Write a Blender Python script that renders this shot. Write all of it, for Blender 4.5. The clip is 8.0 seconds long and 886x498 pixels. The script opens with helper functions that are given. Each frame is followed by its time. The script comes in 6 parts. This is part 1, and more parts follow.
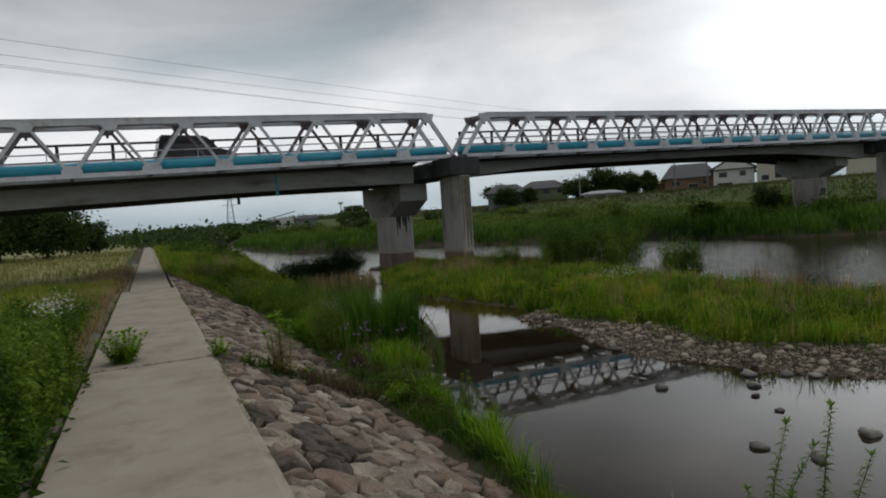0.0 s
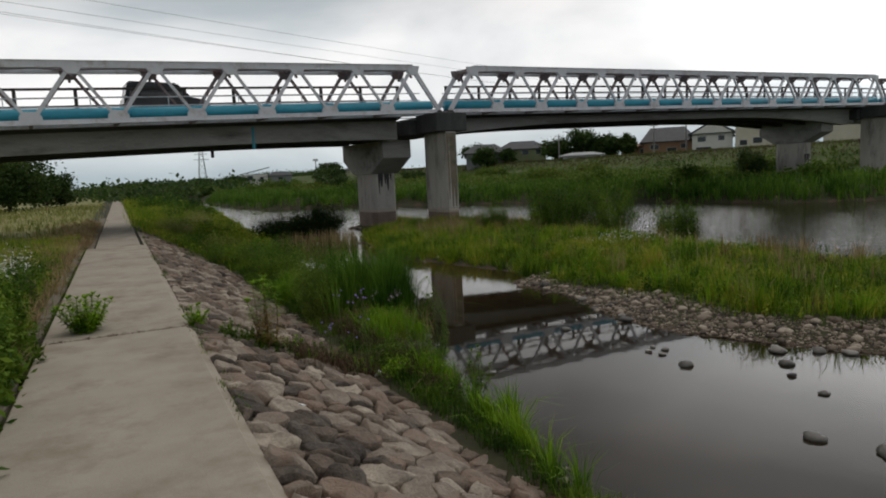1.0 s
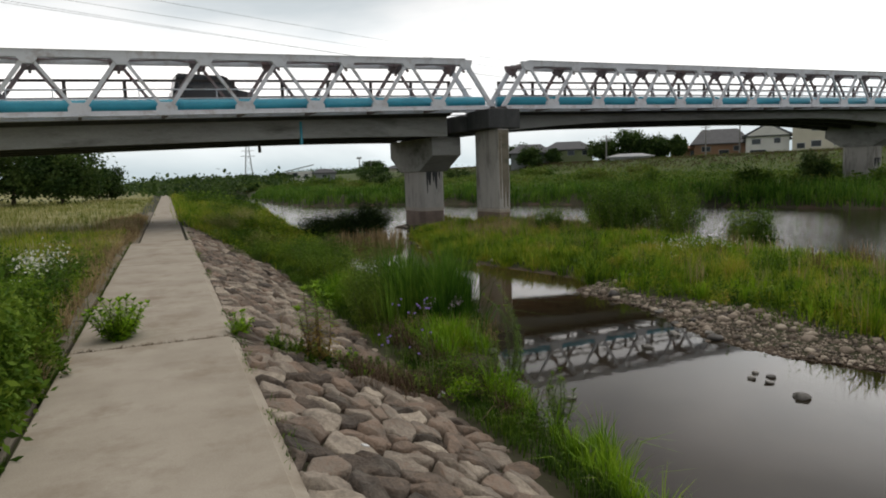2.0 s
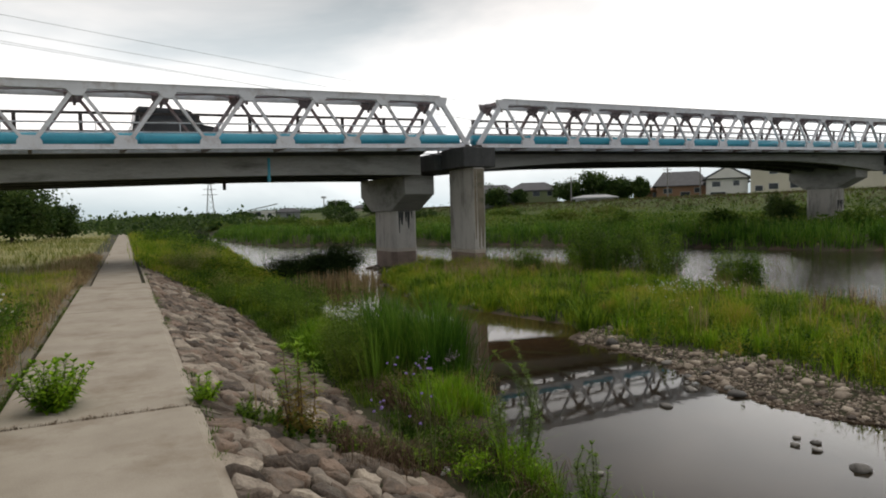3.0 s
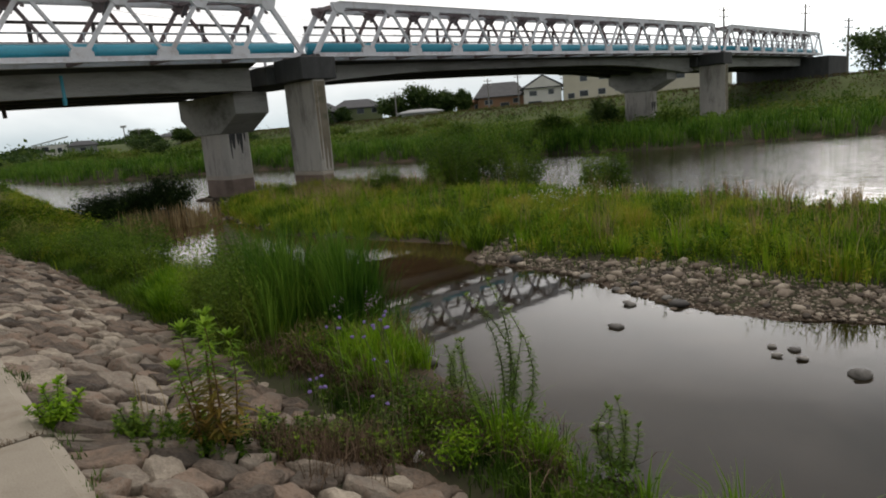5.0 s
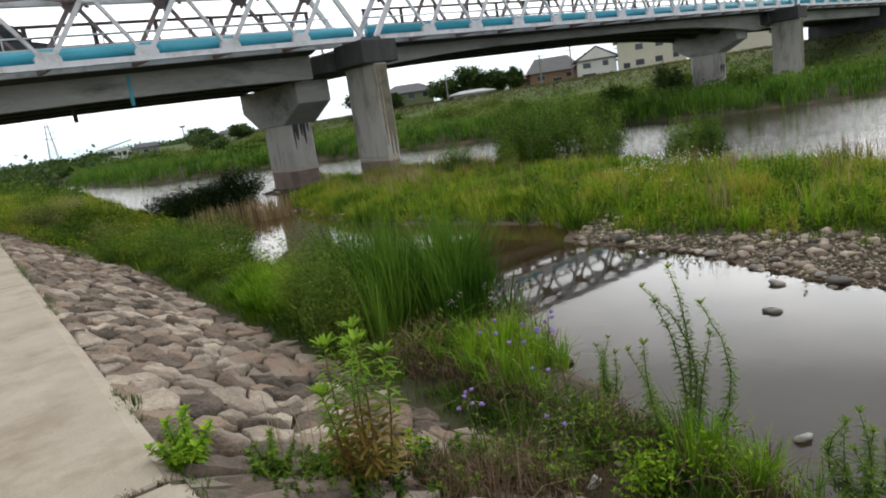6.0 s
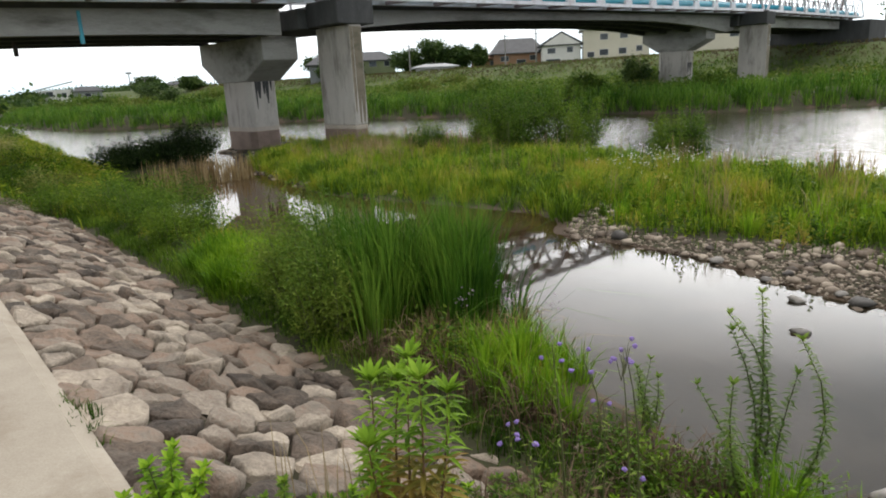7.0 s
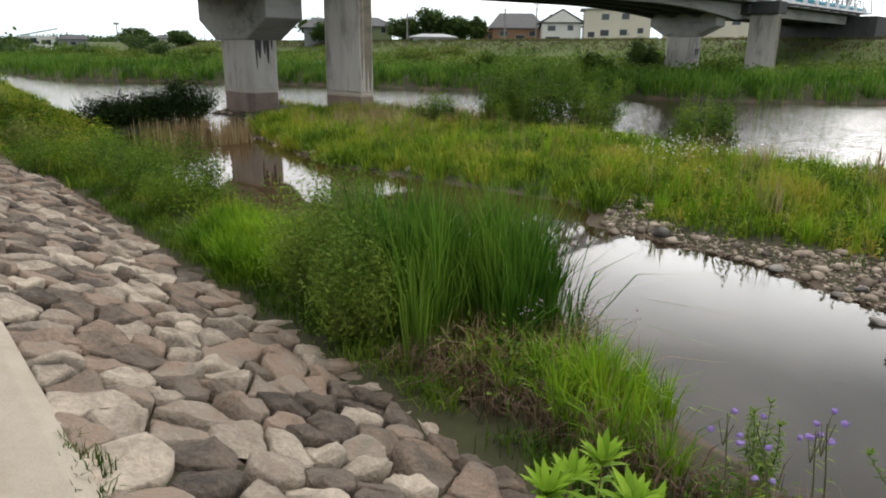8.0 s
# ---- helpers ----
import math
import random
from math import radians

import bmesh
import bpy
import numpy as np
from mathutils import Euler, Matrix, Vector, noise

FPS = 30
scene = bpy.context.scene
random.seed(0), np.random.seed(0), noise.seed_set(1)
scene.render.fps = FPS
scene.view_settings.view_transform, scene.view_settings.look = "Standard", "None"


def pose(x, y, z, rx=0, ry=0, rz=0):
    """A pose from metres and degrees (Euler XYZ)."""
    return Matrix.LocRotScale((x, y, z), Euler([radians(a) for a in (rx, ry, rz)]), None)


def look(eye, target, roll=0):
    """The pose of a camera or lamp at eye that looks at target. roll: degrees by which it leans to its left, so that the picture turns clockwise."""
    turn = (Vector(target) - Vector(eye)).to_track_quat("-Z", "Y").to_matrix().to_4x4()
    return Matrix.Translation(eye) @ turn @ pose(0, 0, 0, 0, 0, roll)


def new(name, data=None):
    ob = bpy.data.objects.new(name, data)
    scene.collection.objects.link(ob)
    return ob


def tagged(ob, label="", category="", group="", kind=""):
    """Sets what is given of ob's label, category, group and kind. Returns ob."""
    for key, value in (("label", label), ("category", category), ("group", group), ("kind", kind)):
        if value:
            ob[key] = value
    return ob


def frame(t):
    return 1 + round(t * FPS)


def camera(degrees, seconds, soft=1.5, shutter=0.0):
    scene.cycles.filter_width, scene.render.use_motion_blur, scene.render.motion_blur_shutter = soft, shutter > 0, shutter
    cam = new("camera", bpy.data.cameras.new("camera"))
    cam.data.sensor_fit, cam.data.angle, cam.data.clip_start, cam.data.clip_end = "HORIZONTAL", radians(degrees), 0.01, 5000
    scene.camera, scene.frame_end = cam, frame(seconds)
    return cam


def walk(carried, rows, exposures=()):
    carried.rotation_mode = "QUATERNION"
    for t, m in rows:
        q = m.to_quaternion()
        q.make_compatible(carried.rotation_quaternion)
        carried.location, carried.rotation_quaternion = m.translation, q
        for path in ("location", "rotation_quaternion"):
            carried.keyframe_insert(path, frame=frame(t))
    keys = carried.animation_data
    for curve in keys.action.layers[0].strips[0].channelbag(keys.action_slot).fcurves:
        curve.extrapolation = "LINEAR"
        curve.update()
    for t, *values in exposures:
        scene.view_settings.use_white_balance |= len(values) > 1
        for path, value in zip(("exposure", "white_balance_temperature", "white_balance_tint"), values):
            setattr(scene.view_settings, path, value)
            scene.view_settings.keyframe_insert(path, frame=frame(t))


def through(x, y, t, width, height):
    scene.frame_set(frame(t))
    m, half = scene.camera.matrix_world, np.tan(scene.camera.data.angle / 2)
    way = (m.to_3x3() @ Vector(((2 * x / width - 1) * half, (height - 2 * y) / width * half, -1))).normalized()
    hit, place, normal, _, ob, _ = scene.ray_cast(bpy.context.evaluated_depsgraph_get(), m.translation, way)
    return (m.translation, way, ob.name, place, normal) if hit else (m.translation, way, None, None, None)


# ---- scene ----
cam = camera(67.0, 8.0, soft=1.9)
EXPO = [(0.0, -0.1, 6500, 11), (0.5, 0.14, 6600, 12), (1.0, 0.09, 6700, 12), (1.5, 0.37, 6800, 12), (3.0, 0.58, 6900, 13), (3.5, 0.57, 7000, 13), (4.1, 0.56, 7000, 13), (4.6, 0.38, 7000, 14), (6.0, 1.2, 6600, 11), (7.0, 1.4, 6700, 12), (8.0, 1.42, 6700, 12)]
PATH = [
    (0, (0.606, 4.061, 1.805), (1.41, 5.889, 1.702), -3.9),
    (0.5, (0.656, 4.649, 1.8), (1.433, 6.49, 1.737), -2.3),
    (1, (0.658, 5.228, 1.771), (1.52, 7.018, 1.544), -2.8),
    (1.5, (0.71, 5.808, 1.742), (1.61, 7.584, 1.552), -0.6),
    (1.7, (0.735, 6.045, 1.734), (1.522, 7.871, 1.521), -0.3),
    (2.8, (0.812, 7.370, 1.713), (1.579, 9.206, 1.522), -4.3),
    (3, (0.817, 7.607, 1.712), (1.675, 9.411, 1.604), -1.6),
    (3.5, (0.826, 8.187, 1.708), (1.751, 9.948, 1.505), -4.0),
    (4, (0.837, 8.734, 1.695), (1.761, 10.498, 1.505), -2.4),
    (4.5, (0.828, 9.215, 1.656), (2.02, 10.788, 1.338), -5.2),
    (4.7, (0.823, 9.417, 1.637), (2.100, 10.919, 1.302), -4.4),
    (5.8, (0.805, 10.633, 1.562), (1.936, 12.217, 1.101), -7.7),
    (6, (0.805, 10.85, 1.559), (1.926, 12.456, 1.155), -8.4),
    (6.5, (0.854, 11.368, 1.565), (1.99, 12.941, 1.079), -4.2),
    (7, (0.847, 11.883, 1.571), (2.077, 13.382, 1.079), -3.0),
    (7.5, (0.93, 12.413, 1.568), (2.115, 13.931, 1.027), -2.1),
    (8, (0.951, 12.976, 1.554), (2.204, 14.428, 0.984), 0.6),
]
walk(cam, [(t, look(eye, target, roll)) for t, eye, target, roll in PATH], exposures=EXPO)

# ---- world: overcast evening sky, a veiled sun high up on the right ----
world = bpy.data.worlds.new("overcast_sky")
scene.world = world
world.use_nodes = True
wt = world.node_tree
wt.nodes.clear()


def wnode(kind, **sets):
    n = wt.nodes.new(kind)
    for k, v in sets.items():
        n.inputs[k].default_value = v
    return n


SUN_EL, SUN_AZ = 78.0, 72.0            # degrees above the horizon, degrees from +y towards +x
sky = wt.nodes.new("ShaderNodeTexSky")
sky.sky_type = "NISHITA"
sky.sun_disc = False
sky.sun_elevation, sky.sun_rotation = radians(SUN_EL), radians(SUN_AZ)
coord = wt.nodes.new("ShaderNodeTexCoord")
stretch = wnode("ShaderNodeMapping", Scale=(1.0, 1.0, 2.6), Location=(3.1, 1.7, 0.45))
wt.links.new(coord.outputs["Generated"], stretch.inputs["Vector"])
big = wnode("ShaderNodeTexNoise", Scale=1.7, Detail=6.0, Roughness=0.52, Distortion=0.35)
wt.links.new(stretch.outputs["Vector"], big.inputs["Vector"])
ramp = wt.nodes.new("ShaderNodeValToRGB")
ramp.color_ramp.elements[0].position, ramp.color_ramp.elements[0].color = 0.34, (0.50, 0.57, 0.61, 1)
ramp.color_ramp.elements[1].position, ramp.color_ramp.elements[1].color = 0.68, (1.12, 1.11, 1.10, 1)
wt.links.new(big.outputs["Fac"], ramp.inputs["Fac"])
def way(az, el):
    return Vector((math.sin(radians(az)) * math.cos(radians(el)), math.cos(radians(az)) * math.cos(radians(el)), math.sin(radians(el))))


# the cloud is thinner, and so brighter, low down on the sun's side
sun_way = way(SUN_AZ, SUN_EL)
dot = wt.nodes.new("ShaderNodeVectorMath")
dot.operation = "DOT_PRODUCT"
dot.inputs[1].default_value = way(SUN_AZ, 32.0)
wt.links.new(coord.outputs["Generated"], dot.inputs[0])
glow = wt.nodes.new("ShaderNodeMapRange")
glow.interpolation_type = "SMOOTHSTEP"
glow.inputs["From Min"].default_value, glow.inputs["From Max"].default_value = 0.80, 1.0
glow.inputs["To Min"].default_value, glow.inputs["To Max"].default_value = 0.95, 3.0
wt.links.new(dot.outputs["Value"], glow.inputs["Value"])
bright = wt.nodes.new("ShaderNodeVectorMath")
bright.operation = "SCALE"
wt.links.new(ramp.outputs["Color"], bright.inputs[0])
lift = wt.nodes.new("ShaderNodeSeparateXYZ")
wt.links.new(coord.outputs["Generated"], lift.inputs[0])
deck = wt.nodes.new("ShaderNodeMapRange")           # the cloud deck is thicker overhead than over the horizon
for s, v in (("From Min", 0.19), ("From Max", 0.40), ("To Min", 1.0), ("To Max", 0.26)):
    deck.inputs[s].default_value = v
wt.links.new(lift.outputs["Z"], deck.inputs["Value"])
both = wt.nodes.new("ShaderNodeMath")
both.operation = "MULTIPLY"
wt.links.new(glow.outputs["Result"], both.inputs[0])
wt.links.new(deck.outputs["Result"], both.inputs[1])
wt.links.new(both.outputs[0], bright.inputs["Scale"])
haze = wt.nodes.new("ShaderNodeValToRGB")            # bluish, dimmer air over the horizon
haze.color_ramp.elements[0].position, haze.color_ramp.elements[0].color = 0.015, (0.47, 0.56, 0.61, 1)
haze.color_ramp.elements[1].position, haze.color_ramp.elements[1].color = 0.11, (1.0, 1.0, 1.0, 1)
wt.links.new(lift.outputs["Z"], haze.inputs["Fac"])
veil = wt.nodes.new("ShaderNodeVectorMath")
veil.operation = "MULTIPLY"
wt.links.new(bright.outputs["Vector"], veil.inputs[0])
wt.links.new(haze.outputs["Color"], veil.inputs[1])
clouds = wnode("ShaderNodeBackground", Strength=1.08)
wt.links.new(veil.outputs["Vector"], clouds.inputs["Color"])
clear = wnode("ShaderNodeBackground", Strength=0.08)
wt.links.new(sky.outputs["Color"], clear.inputs["Color"])
cover = wnode("ShaderNodeMixShader", Fac=0.94)
wt.links.new(clear.outputs[0], cover.inputs[1])
wt.links.new(clouds.outputs[0], cover.inputs[2])
sky_out = wt.nodes.new("ShaderNodeOutputWorld")
wt.links.new(cover.outputs[0], sky_out.inputs["Surface"])

sun = new("sun", bpy.data.lights.new("sun", "SUN"))
sun.data.energy, sun.data.angle, sun.data.color = 0.8, radians(62), (1.0, 0.975, 0.94)
sun.matrix_world = look(sun_way * 80, (0, 0, 0))

# ---- helpers for meshes ----
rnd = random.Random(7)


def mesh_np(name, verts, quads=None, tris=None, smooth=False):
    """A mesh from arrays of places and of corner numbers."""
    me = bpy.data.meshes.new(name)
    quads = np.zeros((0, 4), int) if quads is None else np.asarray(quads, int)
    tris = np.zeros((0, 3), int) if tris is None else np.asarray(tris, int)
    me.vertices.add(len(verts))
    me.vertices.foreach_set("co", np.asarray(verts, float).ravel())
    loops = np.concatenate([quads.ravel(), tris.ravel()])
    me.loops.add(len(loops))
    me.loops.foreach_set("vertex_index", loops)
    starts = np.concatenate([np.arange(len(quads)) * 4, len(quads) * 4 + np.arange(len(tris)) * 3])
    me.polygons.add(len(starts))
    me.polygons.foreach_set("loop_start", starts)
    if smooth:
        me.polygons.foreach_set("use_smooth", np.ones(len(starts), bool))
    me.update(calc_edges=True)
    return me


def thing(name, label, category="", group="", kind="", at=(0, 0, 0), turn=0.0):
    ob = new(name)
    ob.empty_display_size = 0.2
    ob.matrix_basis = pose(*at, 0, 0, turn)
    return tagged(ob, label, category, group, kind)


def part(name, bm, material, parent=None, label="", smooth=False):
    """Links a bmesh (or a mesh) as one object under a thing or a part."""
    if isinstance(bm, bpy.types.Mesh):
        me = bm
    else:
        me = bpy.data.meshes.new(name)
        bm.to_mesh(me)
        bm.free()
    if material and not me.materials:
        me.materials.append(material)
    if smooth:
        me.polygons.foreach_set("use_smooth", np.ones(len(me.polygons), bool))
    ob = new(name, me)
    if parent:
        ob.parent = parent
    return tagged(ob, label)


def box(bm, lo, hi, bevel=0.0, m=None):
    """A box between two corners, with bevelled edges."""
    lo, hi = Vector(lo), Vector(hi)
    r = bmesh.ops.create_cube(bm, size=1.0, matrix=Matrix.Translation((lo + hi) / 2) @ Matrix.Diagonal((*(hi - lo), 1)))
    vs = r["verts"]
    if bevel:
        es = list({e for v in vs for e in v.link_edges})
        b = bmesh.ops.bevel(bm, geom=es, offset=bevel, segments=1, affect="EDGES")
        vs = list({v for f in b["faces"] for v in f.verts} | {v for v in vs if v.is_valid})
    if m is not None:
        bmesh.ops.transform(bm, matrix=m, verts=vs)
    return bm


def beam(bm, a, b, w, h, up=(0, 0, 1)):
    """A bar from a to b, w wide and h high."""
    a, b = Vector(a), Vector(b)
    d = (b - a)
    y = d.normalized()
    x = y.cross(Vector(up)).normalized()
    z = x.cross(y)
    m = Matrix((x, y, z)).transposed().to_4x4()
    m.translation = (a + b) / 2
    bmesh.ops.create_cube(bm, size=1.0, matrix=m @ Matrix.Diagonal((w, d.length, h, 1)))
    return bm


def tube(bm, a, b, r0, r1=None, sides=10, caps=True):
    a, b = Vector(a), Vector(b)
    m = (b - a).to_track_quat("Z", "Y").to_matrix().to_4x4()
    m.translation = (a + b) / 2
    bmesh.ops.create_cone(bm, cap_ends=caps, segments=sides, radius1=r0, radius2=r0 if r1 is None else r1, depth=(b - a).length, matrix=m)
    return bm


def prism(bm, outline, y0, y1, m=None):
    """A solid from an outline in x and z, drawn out along y."""
    lo = [bm.verts.new((x, y0, z)) for x, z in outline]
    hi = [bm.verts.new((x, y1, z)) for x, z in outline]
    n = len(outline)
    bm.faces.new(lo)
    bm.faces.new(hi[::-1])
    for i in range(n):
        bm.faces.new((lo[i], hi[i], hi[(i + 1) % n], lo[(i + 1) % n]))
    bmesh.ops.recalc_face_normals(bm, faces=bm.faces[:])
    if m is not None:
        bmesh.ops.transform(bm, matrix=m, verts=lo + hi)
    return bm


def inside(px, py, poly):
    """Whether the points lie in the closed outline."""
    hit = np.zeros(np.shape(px), bool)
    n = len(poly)
    for i in range(n):
        (x0, y0), (x1, y1) = poly[i], poly[(i + 1) % n]
        if y0 == y1:
            continue
        cross = ((y0 > py) != (y1 > py)) & (px < (x1 - x0) * (py - y0) / (y1 - y0) + x0)
        hit ^= cross
    return hit


def away(px, py, line):
    """The distance of the points from a broken line."""
    best = np.full(np.shape(px), 1e9)
    for (x0, y0), (x1, y1) in zip(line[:-1], line[1:]):
        dx, dy = x1 - x0, y1 - y0
        s = np.clip(((px - x0) * dx + (py - y0) * dy) / (dx * dx + dy * dy), 0, 1)
        best = np.minimum(best, np.hypot(px - x0 - s * dx, py - y0 - s * dy))
    return best


def waves(x, y, seed=0):
    """Soft, uneven relief, about -1 to 1."""
    g = np.random.RandomState(seed)
    out = np.zeros(np.shape(x))
    for k in range(7):
        a, w, p = g.uniform(0, 6.28), g.uniform(0.5, 2.2), g.uniform(0, 6.28)
        out = out + np.sin((x * np.cos(a) + y * np.sin(a)) * w + p) / 3.2
    return out

# ---- materials ----
def tree_of(name):
    m = bpy.data.materials.new(name)
    m.use_nodes = True
    nt = m.node_tree
    return m, nt, nt.nodes["Principled BSDF"]


def ramp_of(nt, stops):
    r = nt.nodes.new("ShaderNodeValToRGB")
    el = r.color_ramp.elements
    while len(el) < len(stops):
        el.new(0.5)
    for e, (p, c) in zip(el, stops):
        e.position, e.color = p, (*c, 1)
    return r


def surface(name, stops, scale=4.0, rough=0.8, bump=0.3, fine=60.0, metal=0.0, detail=8.0, dirt=None, dirt_scale=1.2, per="", stretch=(1, 1, 1), relief=0.02):
    """A weathered surface: a ramp over coarse noise, fine grain, relief, and stains of their own shape."""
    m, nt, bs = tree_of(name)
    link = nt.links.new
    geo = nt.nodes.new("ShaderNodeNewGeometry")
    mp = nt.nodes.new("ShaderNodeMapping")
    mp.inputs["Scale"].default_value = stretch
    link(geo.outputs["Position"], mp.inputs["Vector"])
    n1 = nt.nodes.new("ShaderNodeTexNoise")
    n1.inputs["Scale"].default_value, n1.inputs["Detail"].default_value, n1.inputs["Roughness"].default_value = scale, detail, 0.62
    link(mp.outputs[0], n1.inputs["Vector"])
    n2 = nt.nodes.new("ShaderNodeTexNoise")
    n2.inputs["Scale"].default_value, n2.inputs["Detail"].default_value = fine, 3.0
    link(mp.outputs[0], n2.inputs["Vector"])
    mix = nt.nodes.new("ShaderNodeMath")
    mix.operation = "MULTIPLY_ADD"
    mix.inputs[1].default_value = 0.35
    link(n2.outputs["Fac"], mix.inputs[0])
    base = nt.nodes.new("ShaderNodeMath")
    base.operation = "MULTIPLY_ADD"
    base.inputs[1].default_value, base.inputs[2].default_value = 0.75, -0.05
    link(n1.outputs["Fac"], base.inputs[0])
    link(base.outputs[0], mix.inputs[2])
    fac = mix.outputs[0]
    if per:
        src = nt.nodes.new("ShaderNodeObjectInfo").outputs["Random"] if per == "object" else geo.outputs["Random Per Island"]
        add = nt.nodes.new("ShaderNodeMath")
        add.operation = "MULTIPLY_ADD"
        add.inputs[1].default_value, add.inputs[2].default_value = 0.85, -0.42
        link(src, add.inputs[0])
        both = nt.nodes.new("ShaderNodeMath")
        link(add.outputs[0], both.inputs[0])
        link(fac, both.inputs[1])
        fac = both.outputs[0]
    r = ramp_of(nt, stops)
    link(fac, r.inputs["Fac"])
    col = r.outputs["Color"]
    if dirt:
        n3 = nt.nodes.new("ShaderNodeTexNoise")
        n3.inputs["Scale"].default_value, n3.inputs["Detail"].default_value, n3.inputs["Roughness"].default_value = dirt_scale, 6.0, 0.7
        link(mp.outputs[0], n3.inputs["Vector"])
        edge = nt.nodes.new("ShaderNodeMapRange")
        edge.inputs["From Min"].default_value, edge.inputs["From Max"].default_value = 0.5, 0.72
        link(n3.outputs["Fac"], edge.inputs["Value"])
        over = nt.nodes.new("ShaderNodeMix")
        over.data_type = "RGBA"
        link(edge.outputs[0], over.inputs["Factor"])
        link(col, over.inputs["A"])
        over.inputs["B"].default_value = (*dirt, 1)
        col = over.outputs["Result"]
    link(col, bs.inputs["Base Color"])
    bs.inputs["Roughness"].default_value, bs.inputs["Metallic"].default_value = rough, metal
    if bump:
        b = nt.nodes.new("ShaderNodeBump")
        b.inputs["Strength"].default_value, b.inputs["Distance"].default_value = bump, relief
        link(fac, b.inputs["Height"])
        link(b.outputs[0], bs.inputs["Normal"])
    return m


def leafy(name, stops, gloss=0.5, through=0.3, patch=0.6):
    """Leaves and blades: each its own tone, slightly glossy, light passing through, patches over the ground."""
    m, nt, bs = tree_of(name)
    link = nt.links.new
    geo = nt.nodes.new("ShaderNodeNewGeometry")
    n1 = nt.nodes.new("ShaderNodeTexNoise")
    n1.inputs["Scale"].default_value, n1.inputs["Detail"].default_value, n1.inputs["Roughness"].default_value = patch, 4.0, 0.68
    link(geo.outputs["Position"], n1.inputs["Vector"])
    mix = nt.nodes.new("ShaderNodeMath")
    mix.operation = "MULTIPLY_ADD"
    mix.inputs[1].default_value = 0.55
    link(geo.outputs["Random Per Island"], mix.inputs[0])
    half = nt.nodes.new("ShaderNodeMath")
    half.operation = "MULTIPLY_ADD"
    half.inputs[1].default_value, half.inputs[2].default_value = 2.4, -0.97
    link(n1.outputs["Fac"], half.inputs[0])
    link(half.outputs[0], mix.inputs[2])
    r = ramp_of(nt, stops)
    link(mix.outputs[0], r.inputs["Fac"])
    link(r.outputs["Color"], bs.inputs["Base Color"])
    bs.inputs["Roughness"].default_value = gloss
    bs.inputs["Specular IOR Level"].default_value = 0.10
    tr = nt.nodes.new("ShaderNodeBsdfTranslucent")
    link(r.outputs["Color"], tr.inputs["Color"])
    ms = nt.nodes.new("ShaderNodeMixShader")
    ms.inputs["Fac"].default_value = through
    link(bs.outputs[0], ms.inputs[1])
    link(tr.outputs[0], ms.inputs[2])
    link(ms.outputs[0], nt.nodes["Material Output"].inputs["Surface"])
    return m


def plain(name, colour, rough=0.5, metal=0.0, scale=6.0, vary=0.15, bump=0.05):
    d = tuple(c * (1 - vary) for c in colour)
    u = tuple(min(1.0, c * (1 + vary)) for c in colour)
    return surface(name, [(0.25, d), (0.6, colour), (0.85, u)], scale, rough, bump, 40.0, metal)


M_PATH = surface("path_concrete", [(0.15, (0.25, 0.21, 0.16)), (0.5, (0.385, 0.338, 0.272)), (0.85, (0.49, 0.442, 0.37))], 1.3, 0.9, 0.25, 90, dirt=(0.24, 0.19, 0.135), dirt_scale=0.9)
M_EDGE = surface("old_concrete_edging", [(0.15, (0.10, 0.085, 0.06)), (0.5, (0.19, 0.165, 0.125)), (0.85, (0.29, 0.255, 0.205))], 2.5, 0.92, 0.4, 70, dirt=(0.08, 0.085, 0.05), dirt_scale=2.0)
M_STONE = surface("revetment_stone", [(0.05, (0.046, 0.036, 0.028)), (0.30, (0.135, 0.102, 0.077)), (0.50, (0.25, 0.176, 0.128)), (0.66, (0.235, 0.195, 0.155)), (0.97, (0.47, 0.40, 0.315))], 5.0, 0.85, 1.0, 38, per="object", relief=0.045, dirt=(0.15, 0.13, 0.105), dirt_scale=3.5)
M_STONES = surface("revetment_stone_joined", [(0.05, (0.046, 0.036, 0.028)), (0.30, (0.135, 0.102, 0.077)), (0.50, (0.25, 0.176, 0.128)), (0.66, (0.235, 0.195, 0.155)), (0.97, (0.47, 0.40, 0.315))], 5.0, 0.85, 1.0, 38, per="island", relief=0.045, dirt=(0.15, 0.13, 0.105), dirt_scale=3.5)
M_RIVERSTONE = surface("river_stone", [(0.1, (0.055, 0.041, 0.03)), (0.45, (0.18, 0.138, 0.10)), (0.9, (0.44, 0.37, 0.29))], 6.0, 0.7, 0.4, 60, per="island")
M_ROCK = surface("pool_rock", [(0.1, (0.055, 0.05, 0.045)), (0.5, (0.15, 0.14, 0.125)), (0.9, (0.30, 0.28, 0.25))], 5.0, 0.6, 0.4, 60, per="object")
M_GIRDER = surface("girder_concrete", [(0.15, (0.17, 0.165, 0.16)), (0.5, (0.31, 0.305, 0.295)), (0.85, (0.43, 0.425, 0.415))], 0.9, 0.9, 0.2, 25, dirt=(0.12, 0.115, 0.105), dirt_scale=0.8, stretch=(0.35, 1, 1.6))
M_PIER = surface("pier_concrete", [(0.15, (0.28, 0.26, 0.24)), (0.5, (0.46, 0.435, 0.41)), (0.85, (0.57, 0.55, 0.52))], 0.8, 0.9, 0.25, 25, dirt=(0.15, 0.13, 0.115), dirt_scale=0.9, stretch=(1.6, 1.6, 0.4))
